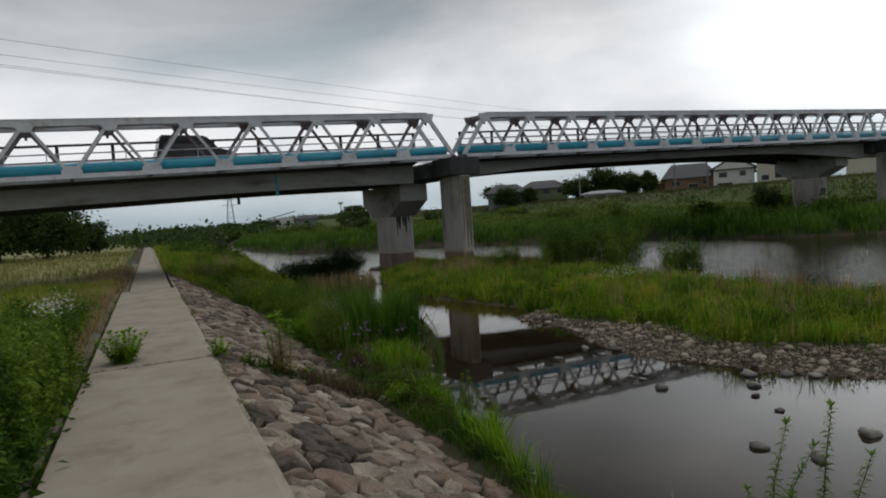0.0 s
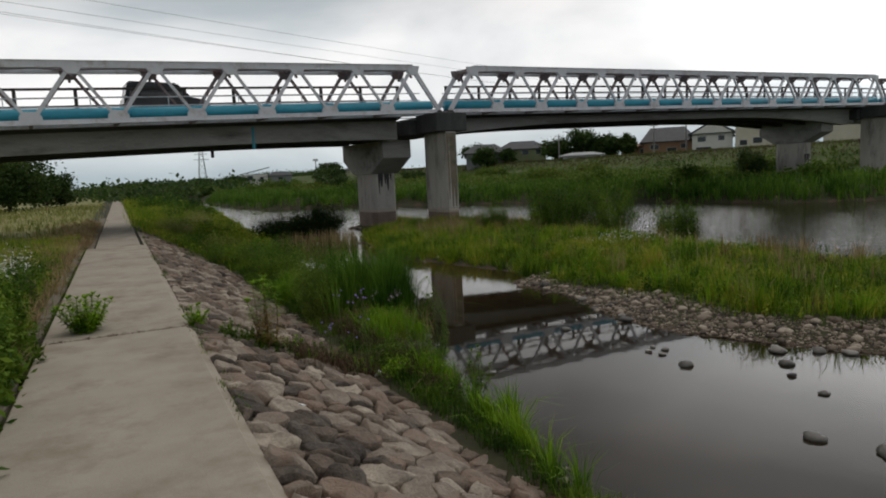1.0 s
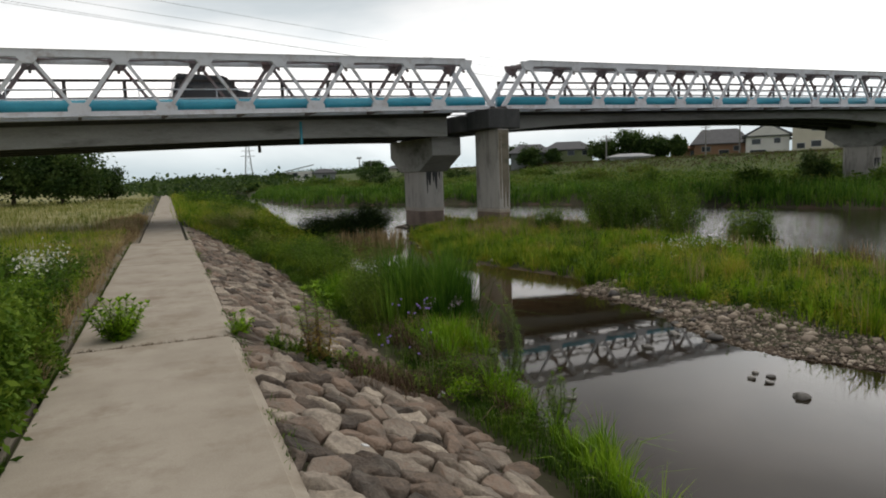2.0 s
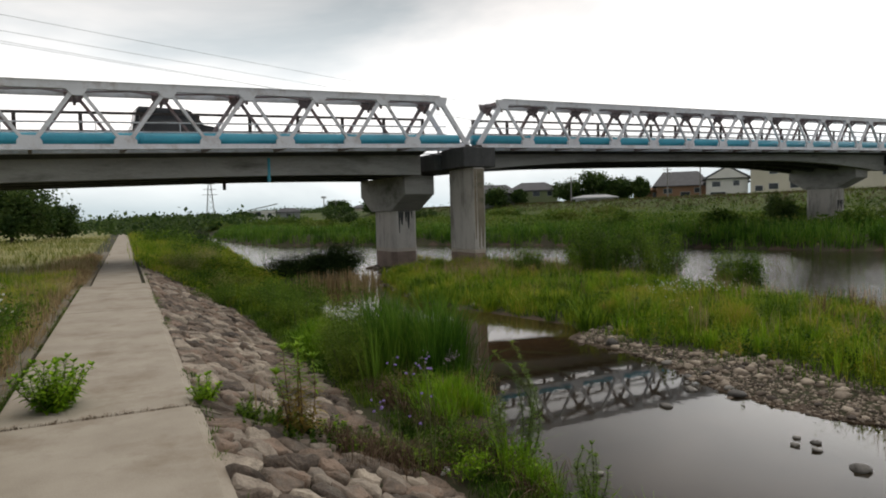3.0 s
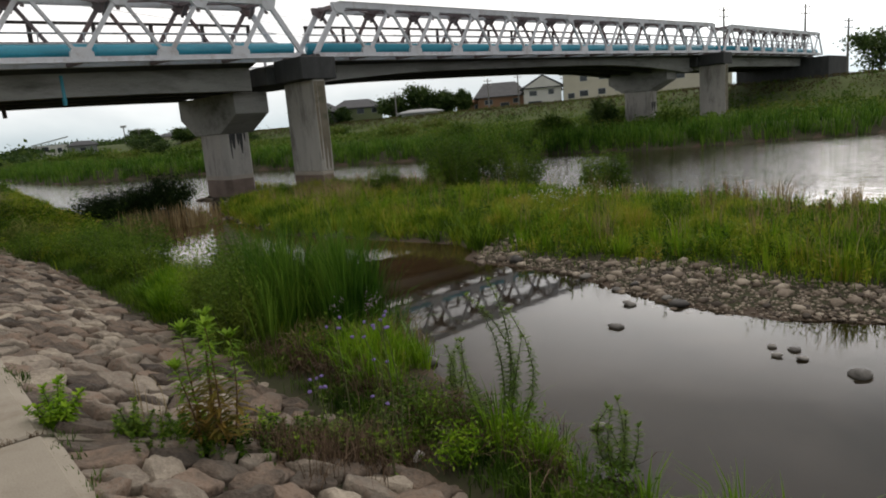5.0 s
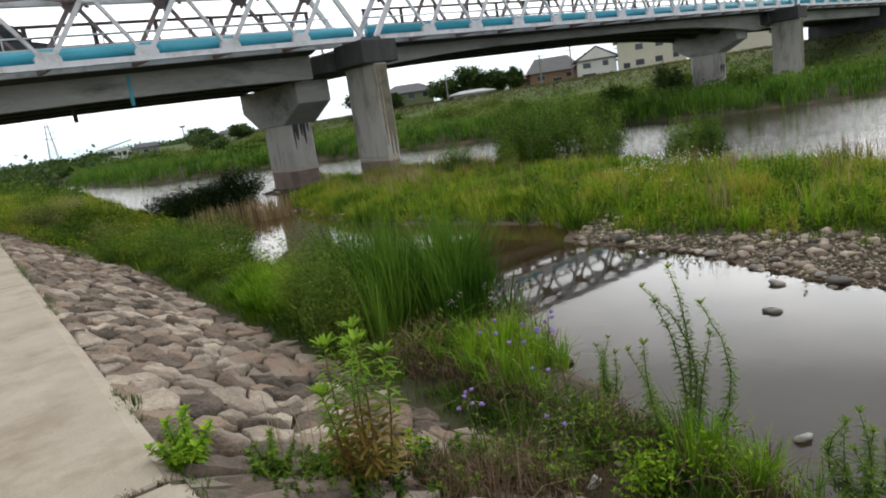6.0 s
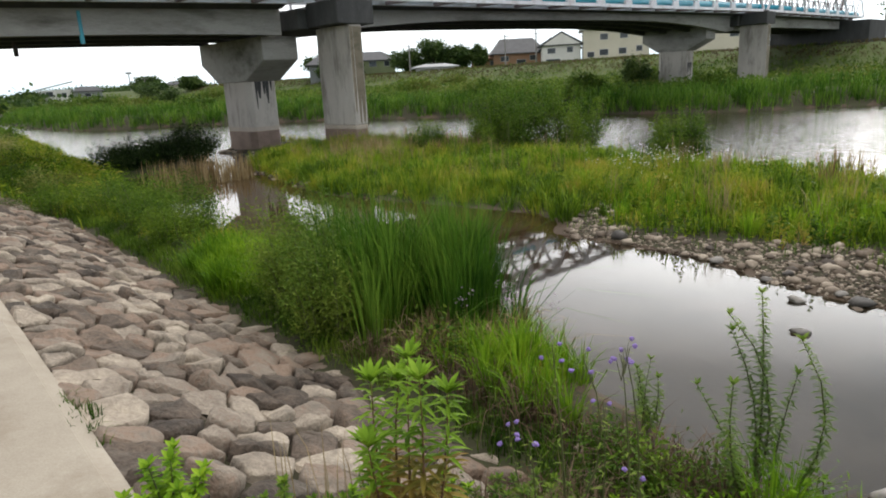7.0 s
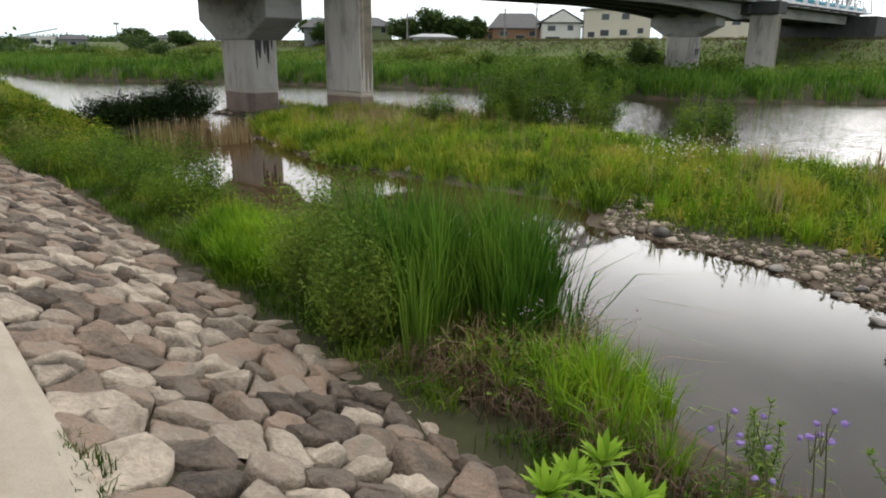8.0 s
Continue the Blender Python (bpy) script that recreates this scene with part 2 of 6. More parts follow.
M_PIERWET = surface("pier_concrete_flood_stained", [(0.15, (0.075, 0.052, 0.042)), (0.5, (0.25, 0.185, 0.155)), (0.85, (0.36, 0.28, 0.235))], 1.2, 0.8, 0.25, 25)
M_PIERBAND = surface("pier_tide_line", [(0.2, (0.36, 0.31, 0.27)), (0.8, (0.54, 0.48, 0.42))], 2.0, 0.9, 0.2, 25)
# dark tone puts under-deck shade into the concrete's colour; drip stains use it too
M_HEAD = surface("shaded_stained_concrete", [(0.15, (0.022, 0.023, 0.025)), (0.5, (0.05, 0.052, 0.054)), (0.85, (0.115, 0.115, 0.115))], 1.1, 0.9, 0.2, 25, stretch=(1.5, 1.5, 0.4))
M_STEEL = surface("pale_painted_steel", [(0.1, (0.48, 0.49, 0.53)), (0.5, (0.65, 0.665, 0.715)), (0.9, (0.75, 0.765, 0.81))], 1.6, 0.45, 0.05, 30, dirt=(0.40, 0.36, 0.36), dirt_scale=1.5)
# darker inner copy of the truss steel: shade in its colour, plus rust
M_STEELIN = surface("shaded_rusty_steel", [(0.1, (0.10, 0.07, 0.075)), (0.5, (0.20, 0.16, 0.17)), (0.9, (0.36, 0.32, 0.34))], 1.6, 0.55, 0.05, 30, dirt=(0.17, 0.075, 0.055), dirt_scale=1.8)
M_PIPE = surface("blue_pipe_paint", [(0.1, (0.015, 0.19, 0.29)), (0.5, (0.025, 0.32, 0.45)), (0.9, (0.06, 0.41, 0.54))], 1.0, 0.4, 0.03, 20)
M_RAIL = surface("brown_rail_steel", [(0.1, (0.022, 0.018, 0.018)), (0.5, (0.045, 0.036, 0.034)), (0.9, (0.09, 0.07, 0.065))], 3.0, 0.55, 0.05, 30)
M_GUARD = plain("galvanised_guard_rail", (0.5, 0.5, 0.53), 0.45, 0.3)
M_SOIL = surface("bank_soil", [(0.1, (0.02, 0.016, 0.009)), (0.45, (0.04, 0.036, 0.017)), (0.7, (0.045, 0.055, 0.017)), (0.95, (0.085, 0.085, 0.032))], 0.8, 0.95, 0.6, 14)
M_TURF = surface("meadow_turf", [(0.1, (0.10, 0.12, 0.03)), (0.45, (0.23, 0.225, 0.08)), (0.7, (0.35, 0.33, 0.15)), (0.95, (0.48, 0.44, 0.26))], 0.35, 0.95, 0.5, 18, stretch=(1, 0.5, 1))
M_FARTURF = surface("flood_meadow_turf", [(0.1, (0.035, 0.055, 0.012)), (0.5, (0.075, 0.105, 0.024)), (0.9, (0.14, 0.15, 0.05))], 0.25, 0.95, 0.5, 9)
M_BED = surface("river_bed", [(0.15, (0.035, 0.024, 0.012)), (0.5, (0.07, 0.045, 0.026)), (0.9, (0.12, 0.088, 0.055))], 1.2, 0.8, 0.5, 9)

# ---- the lie of the land ----
WATER = -0.98
NEAR_EDGE = [(3.6, -60), (3.7, 2), (3.85, 9), (4.05, 11.5), (4.45, 13.4), (4.9, 14.8), (5.3, 16.2), (5.8, 17.6), (5.8, 19.2), (5.5, 21.5), (5.25, 24.5), (5.4, 28), (5.8, 31.5), (6.4, 34.2), (9.8, 35.2), (10.4, 36.6), (9.4, 37.6), (6.8, 38.4), (6.9, 41), (7.2, 48), (8.2, 60), (9.4, 85), (12, 200), (40, 700), (60, 1500)]
FAR_EDGE = [(75, -60), (62, 5), (44, 24), (36, 32), (33.5, 43), (26.5, 57), (20, 66), (13.5, 72), (12, 88), (15, 200), (44, 700), (66, 1500)]
ISLAND = [(9.85, 19.6), (9.15, 18.9), (9.15, 17.6), (9.1, 16.4), (8.75, 15.4), (8.5, 14.4), (8.6, 13.0), (9.1, 12.0), (10.1, 10.4), (12, 8.6), (15, 7.0), (17.0, 6.4), (17.6, 9), (17.2, 14), (16.8, 19), (17.3, 23), (18.9, 27.5), (18.3, 31), (16.9, 36), (15.6, 41), (13.8, 42.4), (11.8, 39.5), (11.6, 35.8), (10.2, 33.2), (9.4, 29.5), (8.8, 26), (9.4, 23.5), (9.9, 21.2), (10.05, 20.3)]
LEVEE = [(100, -200), (86, 10), (80, 40), (81, 80), (80, 112), (74, 180), (66, 280), (60, 420), (90, 1500)]
near_land = NEAR_EDGE + [(-4000, 1500), (-4000, -60)]
far_land = FAR_EDGE + [(4000, 1500), (4000, -60)]
TOE, FALL = 3.83, 1.03            # foot of the stone slope, and how far it falls
SLOPE_TOP = 1.37


def height(x, y):
    x, y = np.asarray(x, float), np.asarray(y, float)
    dn, df, di = away(x, y, NEAR_EDGE), away(x, y, FAR_EDGE), away(x, y, ISLAND + ISLAND[:1])
    n_in, f_in, i_in = inside(x, y, near_land), inside(x, y, far_land), inside(x, y, ISLAND)
    near_d = np.minimum(np.minimum(dn, df), di)
    z = WATER - np.minimum(0.55, 0.22 * near_d) + 0.02 * waves(x * 2, y * 2, 3)
    isle = WATER + 0.30 * (1 - np.exp(-di / 1.6)) + 0.05 * waves(x, y, 5) * np.minimum(1, di) + 0.01
    z = np.where(i_in, isle, z)
    # own bank: a shelf at the water, the slope up to the path, the meadow beyond it
    shelf = WATER + np.minimum(0.25, 0.12 * dn) + 0.02
    slope = -0.09 - FALL * np.clip((x - SLOPE_TOP) / (TOE - SLOPE_TOP), 0, 1)
    grown = np.clip((y - 37) / 14, 0, 1)
    bank = np.maximum(slope, np.minimum(shelf, -0.945 + 0.15 * (x - TOE + 0.3)) + 0.02 * waves(x * 3, y * 3, 13))
    bank = bank * (1 - grown) + grown * np.maximum(shelf, -0.05 - 0.16 * np.clip(x - 1.4, 0, None) + 0.10 * waves(x, y, 8))
    flat = np.where(x < -0.45, 0.02 + 0.05 * waves(x * 0.7, y * 0.7, 9) * np.clip((-0.6 - x), 0, 1) + 0.0 * x, -0.06)
    rise = np.clip((-12 - x) / 10, 0, 1) * np.clip((y - 30) / 30, 0, 1) * 1.0
    own = np.where(x < SLOPE_TOP, flat + rise, bank)
    z = np.where(n_in, own, z)
    # far bank: a steep edge, the flood meadow, the levee
    dl = away(x, y, LEVEE)
    beyond = inside(x, y, LEVEE + [(4000, 1500), (4000, -200)])
    top = np.where(beyond, 1.0, np.clip(1 - (dl - 2) / 13, 0, 1))
    top = top * top * (3 - 2 * top)
    fbank = WATER + 0.95 * (1 - np.exp(-df / 1.3)) + 0.5 * np.clip(df / 30, 0, 1) + 0.10 * waves(x * 0.4, y * 0.4, 4)
    far = np.where(top > 0, np.maximum(fbank, fbank * (1 - top) + 3.0 * top), fbank)
    return np.where(f_in, far, z)


def steps(*runs):
    out = [runs[0][0]]
    for a, b, d in runs:
        n = max(1, round((b - a) / d))
        out += [a + (b - a) * (i + 1) / n for i in range(n)]
    return np.array(out)


gx = steps((-3000, -400, 400), (-400, -60, 30), (-60, -12, 4), (-12, -3, 0.8), (-3, 12, 0.2), (12, 26, 0.4), (26, 60, 1.2), (60, 110, 2.5), (110, 400, 30), (400, 3000, 400))
gy = steps((-1000, -60, 200), (-60, 2, 6), (2, 32, 0.25), (32, 48, 0.5), (48, 90, 1.5), (90, 200, 6), (200, 600, 30), (600, 3000, 300))
GX, GY = np.meshgrid(gx, gy)
GZ = height(GX, GY)
n, k = len(gx), len(gy)
corner = (np.arange(k - 1)[:, None] * n + np.arange(n - 1)[None, :]).ravel()
quads = np.stack([corner, corner + 1, corner + 1 + n, corner + n], 1)
me = mesh_np("ground", np.stack([GX.ravel(), GY.ravel(), GZ.ravel()], 1), quads, smooth=True)
me.materials.append(M_SOIL)
me.materials.append(M_BED)
me.materials.append(M_TURF)
me.materials.append(M_FARTURF)
mx, my, mz = GX.ravel()[quads].mean(1), GY.ravel()[quads].mean(1), GZ.ravel()[quads].mean(1)
cover_ = np.where(mx < -0.7, 2, 0)
cover_ = np.where(inside(mx, my, far_land) & (away(mx, my, FAR_EDGE) > 2.5), 3, cover_)
me.polygons.foreach_set("material_index", np.where(mz < WATER + 0.03, 1, cover_).astype(np.int32))
ground = tagged(new("ground", me), "earthy riverside ground with a muddy river bed", "ground", kind="structure")

# ---- water: one sheet over the bed ----
M_WATER, nt, bs = tree_of("river_water")
bs.inputs["Roughness"].default_value = 0.025
bs.inputs["IOR"].default_value = 1.33
bs.inputs["Transmission Weight"].default_value = 1.0
geo = nt.nodes.new("ShaderNodeNewGeometry")
split = nt.nodes.new("ShaderNodeSeparateXYZ")
nt.links.new(geo.outputs["Position"], split.inputs[0])
clear_y = nt.nodes.new("ShaderNodeMapRange")         # clear over the brown shallows, murky where the pool is deep
for s, v in (("From Min", 17.0), ("From Max", 20.0), ("To Min", 0.0), ("To Max", 1.0)):
    clear_y.inputs[s].default_value = v
nt.links.new(split.outputs["Y"], clear_y.inputs["Value"])
clear_x = nt.nodes.new("ShaderNodeMapRange")
for s, v in (("From Min", 11.0), ("From Max", 14.0), ("To Min", 1.0), ("To Max", 0.0)):
    clear_x.inputs[s].default_value = v
nt.links.new(split.outputs["X"], clear_x.inputs["Value"])
shallow = nt.nodes.new("ShaderNodeMath")
shallow.operation = "MULTIPLY"
nt.links.new(clear_y.outputs[0], shallow.inputs[0])
nt.links.new(clear_x.outputs[0], shallow.inputs[1])
murk = ramp_of(nt, [(0.0, (0.12, 0.13, 0.088)), (1.0, (0.42, 0.32, 0.19))])
nt.links.new(shallow.outputs[0], murk.inputs["Fac"])
nt.links.new(murk.outputs["Color"], bs.inputs["Base Color"])
open_water = nt.nodes.new("ShaderNodeMapRange")     # the open river runs, the pool lies still
for s, v in (("From Min", 26.5), ("From Max", 32.0), ("To Min", 0.012), ("To Max", 0.8)):
    open_water.inputs[s].default_value = v
reach = nt.nodes.new("ShaderNodeMath")
reach.operation = "MULTIPLY_ADD"
reach.inputs[1].default_value = 0.55
nt.links.new(split.outputs["Y"], reach.inputs[0])
nt.links.new(split.outputs["X"], reach.inputs[2])
nt.links.new(reach.outputs[0], open_water.inputs["Value"])
mp = nt.nodes.new("ShaderNodeMapping")
mp.inputs["Scale"].default_value = (1.0, 0.45, 1.0)
nt.links.new(geo.outputs["Position"], mp.inputs["Vector"])
rip = nt.nodes.new("ShaderNodeTexNoise")
rip.inputs["Scale"].default_value, rip.inputs["Detail"].default_value, rip.inputs["Distortion"].default_value = 4.0, 4.0, 0.6
nt.links.new(mp.outputs[0], rip.inputs["Vector"])
bmp = nt.nodes.new("ShaderNodeBump")
bmp.inputs["Distance"].default_value = 0.06
nt.links.new(open_water.outputs[0], bmp.inputs["Strength"])
nt.links.new(rip.outputs["Fac"], bmp.inputs["Height"])
nt.links.new(bmp.outputs[0], bs.inputs["Normal"])
me = mesh_np("water", [(3.0, -300, WATER), (300, -300, WATER), (300, 1500, WATER), (3.0, 1500, WATER)], [(0, 1, 2, 3)])
me.materials.append(M_WATER)
water = tagged(new("water", me), "dark still pool and rippled grey river", "water", kind="structure")
water.visible_shadow = False

# ---- the concrete path: slabs with joints, and an edging strip ----
pavement = tagged(new("pavement"), "pale worn concrete footpath in long slabs", "path", kind="structure")
JOINTS = [-9.4, -1.55, 6.3, 14.17, 22.03, 27.9, 35.8, 43.6, 51.5, 59.4, 67.3, 75.2, 90, 105, 120, 140, 170, 210, 260]
for i, (a, b) in enumerate(zip(JOINTS[:-1], JOINTS[1:])):
    bm = bmesh.new()
    left, right = -0.29, 1.31
    if a > 27:
        left, right = -0.05 + 0.0035 * (a - 27), 1.2
    box(bm, (left, a + 0.03, -0.14), (right, b - 0.03, 0.0 + rnd.uniform(-0.004, 0.004)), 0.012)
    part("slab", bm, M_PATH, pavement)
edging = tagged(new("edging_strip"), "old concrete edging strip beside the footpath", "edging", kind="structure")
for i, (a, b) in enumerate(zip(JOINTS[1:8], JOINTS[2:9])):
    y = a
    while y < b - 0.1:
        e = min(b, y + 1.95)
        side = -0.345 if a < 27 else -0.105 + 0.0035 * (a - 27)
        bm = box(bmesh.new(), (side - 0.275, y + 0.012, -0.12), (side, e - 0.012, -0.015 + rnd.uniform(-0.008, 0.008)), 0.012)
        part("edging_block", bm, M_EDGE, edging)
        y = e
lip = tagged(new("slope_lip"), "narrow dirty concrete lip along the stone slope", "edging", kind="structure")
for a, b in zip(JOINTS[1:6], JOINTS[2:7]):
    bm = bmesh.new()
    prism(bm, [(1.30, -0.2), (1.39, -0.2), (1.385, -0.045), (1.30, -0.013)], a + 0.03, b - 0.03)
    part("lip_block", bm, M_PATH, lip)
rib = tagged(new("slope_rib"), "concrete rib running down the stone slope", "rib", kind="structure")
for y in (-1.55, 6.3, 14.17, 22.03):
    bm = bmesh.new()
    prism(bm, [(1.38, -0.03), (1.38, -0.3), (3.8, -1.3), (3.8, -1.04)], y - 0.11, y + 0.05)
    part("rib_beam", bm, M_EDGE, rib)

# ---- bridges: local x along them, y behind the near truss face ----
BRIDGE = pose(1.0, 32.72, 0, 0, 0, 4.25)
PANEL = 2.721
# the left spans meet the right ones at a slight angle
BRIDGE_LEFT = BRIDGE @ Matrix.Translation((13.58, 0, 0)) @ Matrix.Rotation(radians(2.0), 4, "Z") @ Matrix.Translation((-13.58, 0, 0))


def zc(u):
    """Height of the truss's bottom chord at u metres along the bridge."""
    s = u / PANEL
    return 4.215 + 0.0897 * s - 0.0017 * s * s if s < 26 else 5.398 + (s - 26) * 0.004


DEPTH = 1.4            # between the two faces of a truss
RISE = 1.95


def truss_span(u0, panels, label):
    root = thing("pipe_truss", label, "pipe bridge", "pipe bridge spans")
    root.matrix_basis = BRIDGE if u0 > 13.6 else BRIDGE_LEFT
    L = panels * PANEL
    za, zb = zc(u0) + (0.16 if u0 < 0 else 0.0), zc(u0 + L)

    def z_at(u):
        return za + (zb - za) * (u - u0) / L
    bottom = [u0 + i * PANEL for i in range(panels + 1)]
    top = [u0 + (i + 0.5) * PANEL for i in range(panels)]
    for face, v in (("near", 0.0), ("far", DEPTH)):
        # the far face takes the copy with shade put into its colour
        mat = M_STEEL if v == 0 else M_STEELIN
        bm = bmesh.new()
        # bottom chord: a channel with flanges
        beam(bm, (bottom[0], v, za), (bottom[-1], v, zb), 0.10, 0.16)
        beam(bm, (bottom[0], v, za - 0.085), (bottom[-1], v, zb - 0.085), 0.2, 0.02)
        part("bottom_chord", bm, M_STEEL, root)
        bm = bmesh.new()
        beam(bm, (top[0], v, z_at(top[0]) + RISE), (top[-1], v, z_at(top[-1]) + RISE), 0.16, 0.23)
        beam(bm, (top[0], v, z_at(top[0]) + RISE + 0.125), (top[-1], v, z_at(top[-1]) + RISE + 0.125), 0.24, 0.02)
        part("top_chord", bm, M_STEEL, root)
        for i in range(panels):
            for a, b in ((bottom[i], top[i]), (top[i], bottom[i + 1])):
                end = (i == 0 and a == bottom[0]) or (i == panels - 1 and b == bottom[-1])
                bm = bmesh.new()
                z0, z1 = (z_at(a), z_at(b) + RISE) if a in bottom else (z_at(a) + RISE, z_at(b))
                w = 0.2 if end else (0.13 if a in bottom else 0.10)
                beam(bm, (a, v, z0), (b, v, z1), 0.10, w)
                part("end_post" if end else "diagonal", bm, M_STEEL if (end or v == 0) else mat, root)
        for u in bottom[1:-1]:
            bm = bmesh.new()
            z = z_at(u)
            prism(bm, [(u - 0.36, z - 0.06), (u + 0.36, z - 0.06), (u + 0.34, z + 0.2), (u + 0.22, z + 0.36), (u - 0.22, z + 0.36), (u - 0.34, z + 0.2)], v - 0.066, v + 0.066)
            part("gusset_plate", bm, M_STEEL, root)
        for u in top:
            bm = bmesh.new()
            z = z_at(u) + RISE
            prism(bm, [(u - 0.34, z + 0.08), (u - 0.28, z - 0.16), (u - 0.14, z - 0.32), (u + 0.14, z - 0.32), (u + 0.28, z - 0.16), (u + 0.34, z + 0.08)], v - 0.086, v + 0.086)
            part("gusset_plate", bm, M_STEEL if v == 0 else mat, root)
    for i, u in enumerate(top):
        bm = bmesh.new()
        z = z_at(u) + RISE
        beam(bm, (u, 0.06, z), (u, DEPTH - 0.06, z), 0.12, 0.14)
        for v in (0.08, DEPTH - 0.08):
            s = 1 if v < 0.5 else -1
            beam(bm, (u, v, z - 0.42), (u, v + s * 0.4, z - 0.04), 0.09, 0.07)
        part("portal_beam" if i in (0, len(top) - 1) else "top_strut", bm, M_STEELIN, root, "shade-darkened, rust-tinged steel strut")
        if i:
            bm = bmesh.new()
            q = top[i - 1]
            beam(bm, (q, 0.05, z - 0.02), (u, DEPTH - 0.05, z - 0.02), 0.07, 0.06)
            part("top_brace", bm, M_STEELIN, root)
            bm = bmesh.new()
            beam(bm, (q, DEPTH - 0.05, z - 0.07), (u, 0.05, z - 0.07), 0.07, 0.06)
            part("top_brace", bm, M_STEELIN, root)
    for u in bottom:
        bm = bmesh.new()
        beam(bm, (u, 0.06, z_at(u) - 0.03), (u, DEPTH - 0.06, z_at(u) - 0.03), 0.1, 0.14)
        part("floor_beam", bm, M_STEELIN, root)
    # the blue main, with collars where it rests on the floor beams
    bm = bmesh.new()
    tube(bm, (u0 + 0.1, 0.62, za + 0.29), (u0 + L - 0.1, 0.62, zb + 0.29), 0.235, sides=24)
    pipe = part("water_pipe", bm, M_PIPE, root, "glossy blue painted water pipe", smooth=True)
    for u in bottom[1:-1:2]:
        bm = bmesh.new()
        tube(bm, (u + 0.5, 0.62, z_at(u) + 0.29), (u + 0.62, 0.62, z_at(u) + 0.29), 0.27, sides=24)
        part("pipe_collar", bm, M_PIPE, pipe)
    # a light inner handrail along the service walkway
    for h in (0.62, 0.95):
        bm = bmesh.new()
        tube(bm, (u0 + 0.3, 1.22, za + h), (u0 + L - 0.3, 1.22, zb + h), 0.022, sides=6)
        part("walkway_rail", bm, M_STEEL, root)
    u = u0 + 0.6
    while u < u0 + L:
        bm = bmesh.new()
        tube(bm, (u, 1.22, z_at(u) - 0.02), (u, 1.22, z_at(u) + 0.97), 0.02, sides=6)
        part("walkway_post", bm, M_STEEL, root)
        u += PANEL / 2
    return root


truss_span(13.58 - 14 * PANEL, 14, "pale grey steel truss carrying a blue water pipe")
truss_span(14.17, 14, "pale grey steel truss carrying a blue water pipe")
truss_span(52.95, 9, "shorter pale grey steel truss with a blue pipe")


def girder_span(u0, u1, haunch, label, deep=0.98):
    """Road deck on concrete girders, deeper towards the piers where haunched."""
    root = thing("road_bridge", label, "bridge", "road bridge spans")
    root.matrix_basis = BRIDGE if u0 > 13.6 else BRIDGE_LEFT
    n = 28
    us = [u0 + (u1 - u0) * i / n for i in range(n + 1)]

    def low(u):
        d = deep
        for at, more, reach in haunch:
            d += more * max(0.0, 1 - abs(u - at) / reach) ** 2
        return zc(u) - d
    for v in (2.15, 4.0, 5.9, 7.75):
        bm = bmesh.new()
        rows = []
        for u in us:
            rows.append([bm.verts.new((u, v + a, z)) for a, z in ((0, zc(u) - 0.22), (0, low(u)), (0.42, low(u)), (0.42, zc(u) - 0.22))])
        for p, q in zip(rows[:-1], rows[1:]):
            for i in range(4):
                bm.faces.new((p[i], q[i], q[(i + 1) % 4], p[(i + 1) % 4]))
        bm.faces.new(rows[0])
        bm.faces.new(rows[-1][::-1])
        bmesh.ops.recalc_face_normals(bm, faces=bm.faces[:])
        # inner girders get the dark copy, their shade under the deck painted in
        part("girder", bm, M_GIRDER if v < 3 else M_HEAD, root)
    bm = bmesh.new()
    rows = []
    for u in us:
        rows.append([bm.verts.new((u, v, zc(u) + z)) for v, z in ((1.62, 0.12), (1.62, -0.10), (2.0, -0.218), (8.3, -0.218), (8.7, -0.10), (8.7, 0.12))])
    for p, q in zip(rows[:-1], rows[1:]):
        for i in range(6):
            bm.faces.new((p[i], q[i], q[(i + 1) % 6], p[(i + 1) % 6]))
    bm.faces.new(rows[0])
    bm.faces.new(rows[-1][::-1])
    bmesh.ops.recalc_face_normals(bm, faces=bm.faces[:])
    # deck slab and cross beams carry the same painted-in shade
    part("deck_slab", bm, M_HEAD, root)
    m = max(2, round((u1 - u0) / 6))
    for i in range(m + 1):
        u = u0 + 0.25 + (u1 - u0 - 0.5) * i / m
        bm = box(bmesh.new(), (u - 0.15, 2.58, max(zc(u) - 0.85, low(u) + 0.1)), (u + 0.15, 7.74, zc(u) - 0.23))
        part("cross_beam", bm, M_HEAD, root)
    # brown railing on the near edge, paler guard rail on the far one
    m = max(2, round((u1 - u0) / 1.95))
    for v, mat, high in ((1.75, M_RAIL, 1.32), (8.55, M_GUARD, 1.0)):
        for i in range(m + 1):
            u = u0 + 0.08 + (u1 - u0 - 0.16) * i / m
            bm = box(bmesh.new(), (u - 0.06, v - 0.05, zc(u) + 0.1), (u + 0.06, v + 0.05, zc(u) + high), 0.008)
            part("railing_post", bm, mat, root)
        for h, t in ((high, 0.09), (high - 0.32, 0.05), (high - 0.62, 0.05), (high - 0.9, 0.05)):
            bm = bmesh.new()
            rows = [[bm.verts.new((u, v + a, zc(u) + h + c)) for a, c in ((-0.035, -t / 2), (0.035, -t / 2), (0.035, t / 2), (-0.035, t / 2))] for u in us]
            for p, q in zip(rows[:-1], rows[1:]):
                for i in range(4):
                    bm.faces.new((p[i], q[i], q[(i + 1) % 4], p[(i + 1) % 4]))
            bmesh.ops.recalc_face_normals(bm, faces=bm.faces[:])
            part("railing_rail", bm, mat, root)
    return root


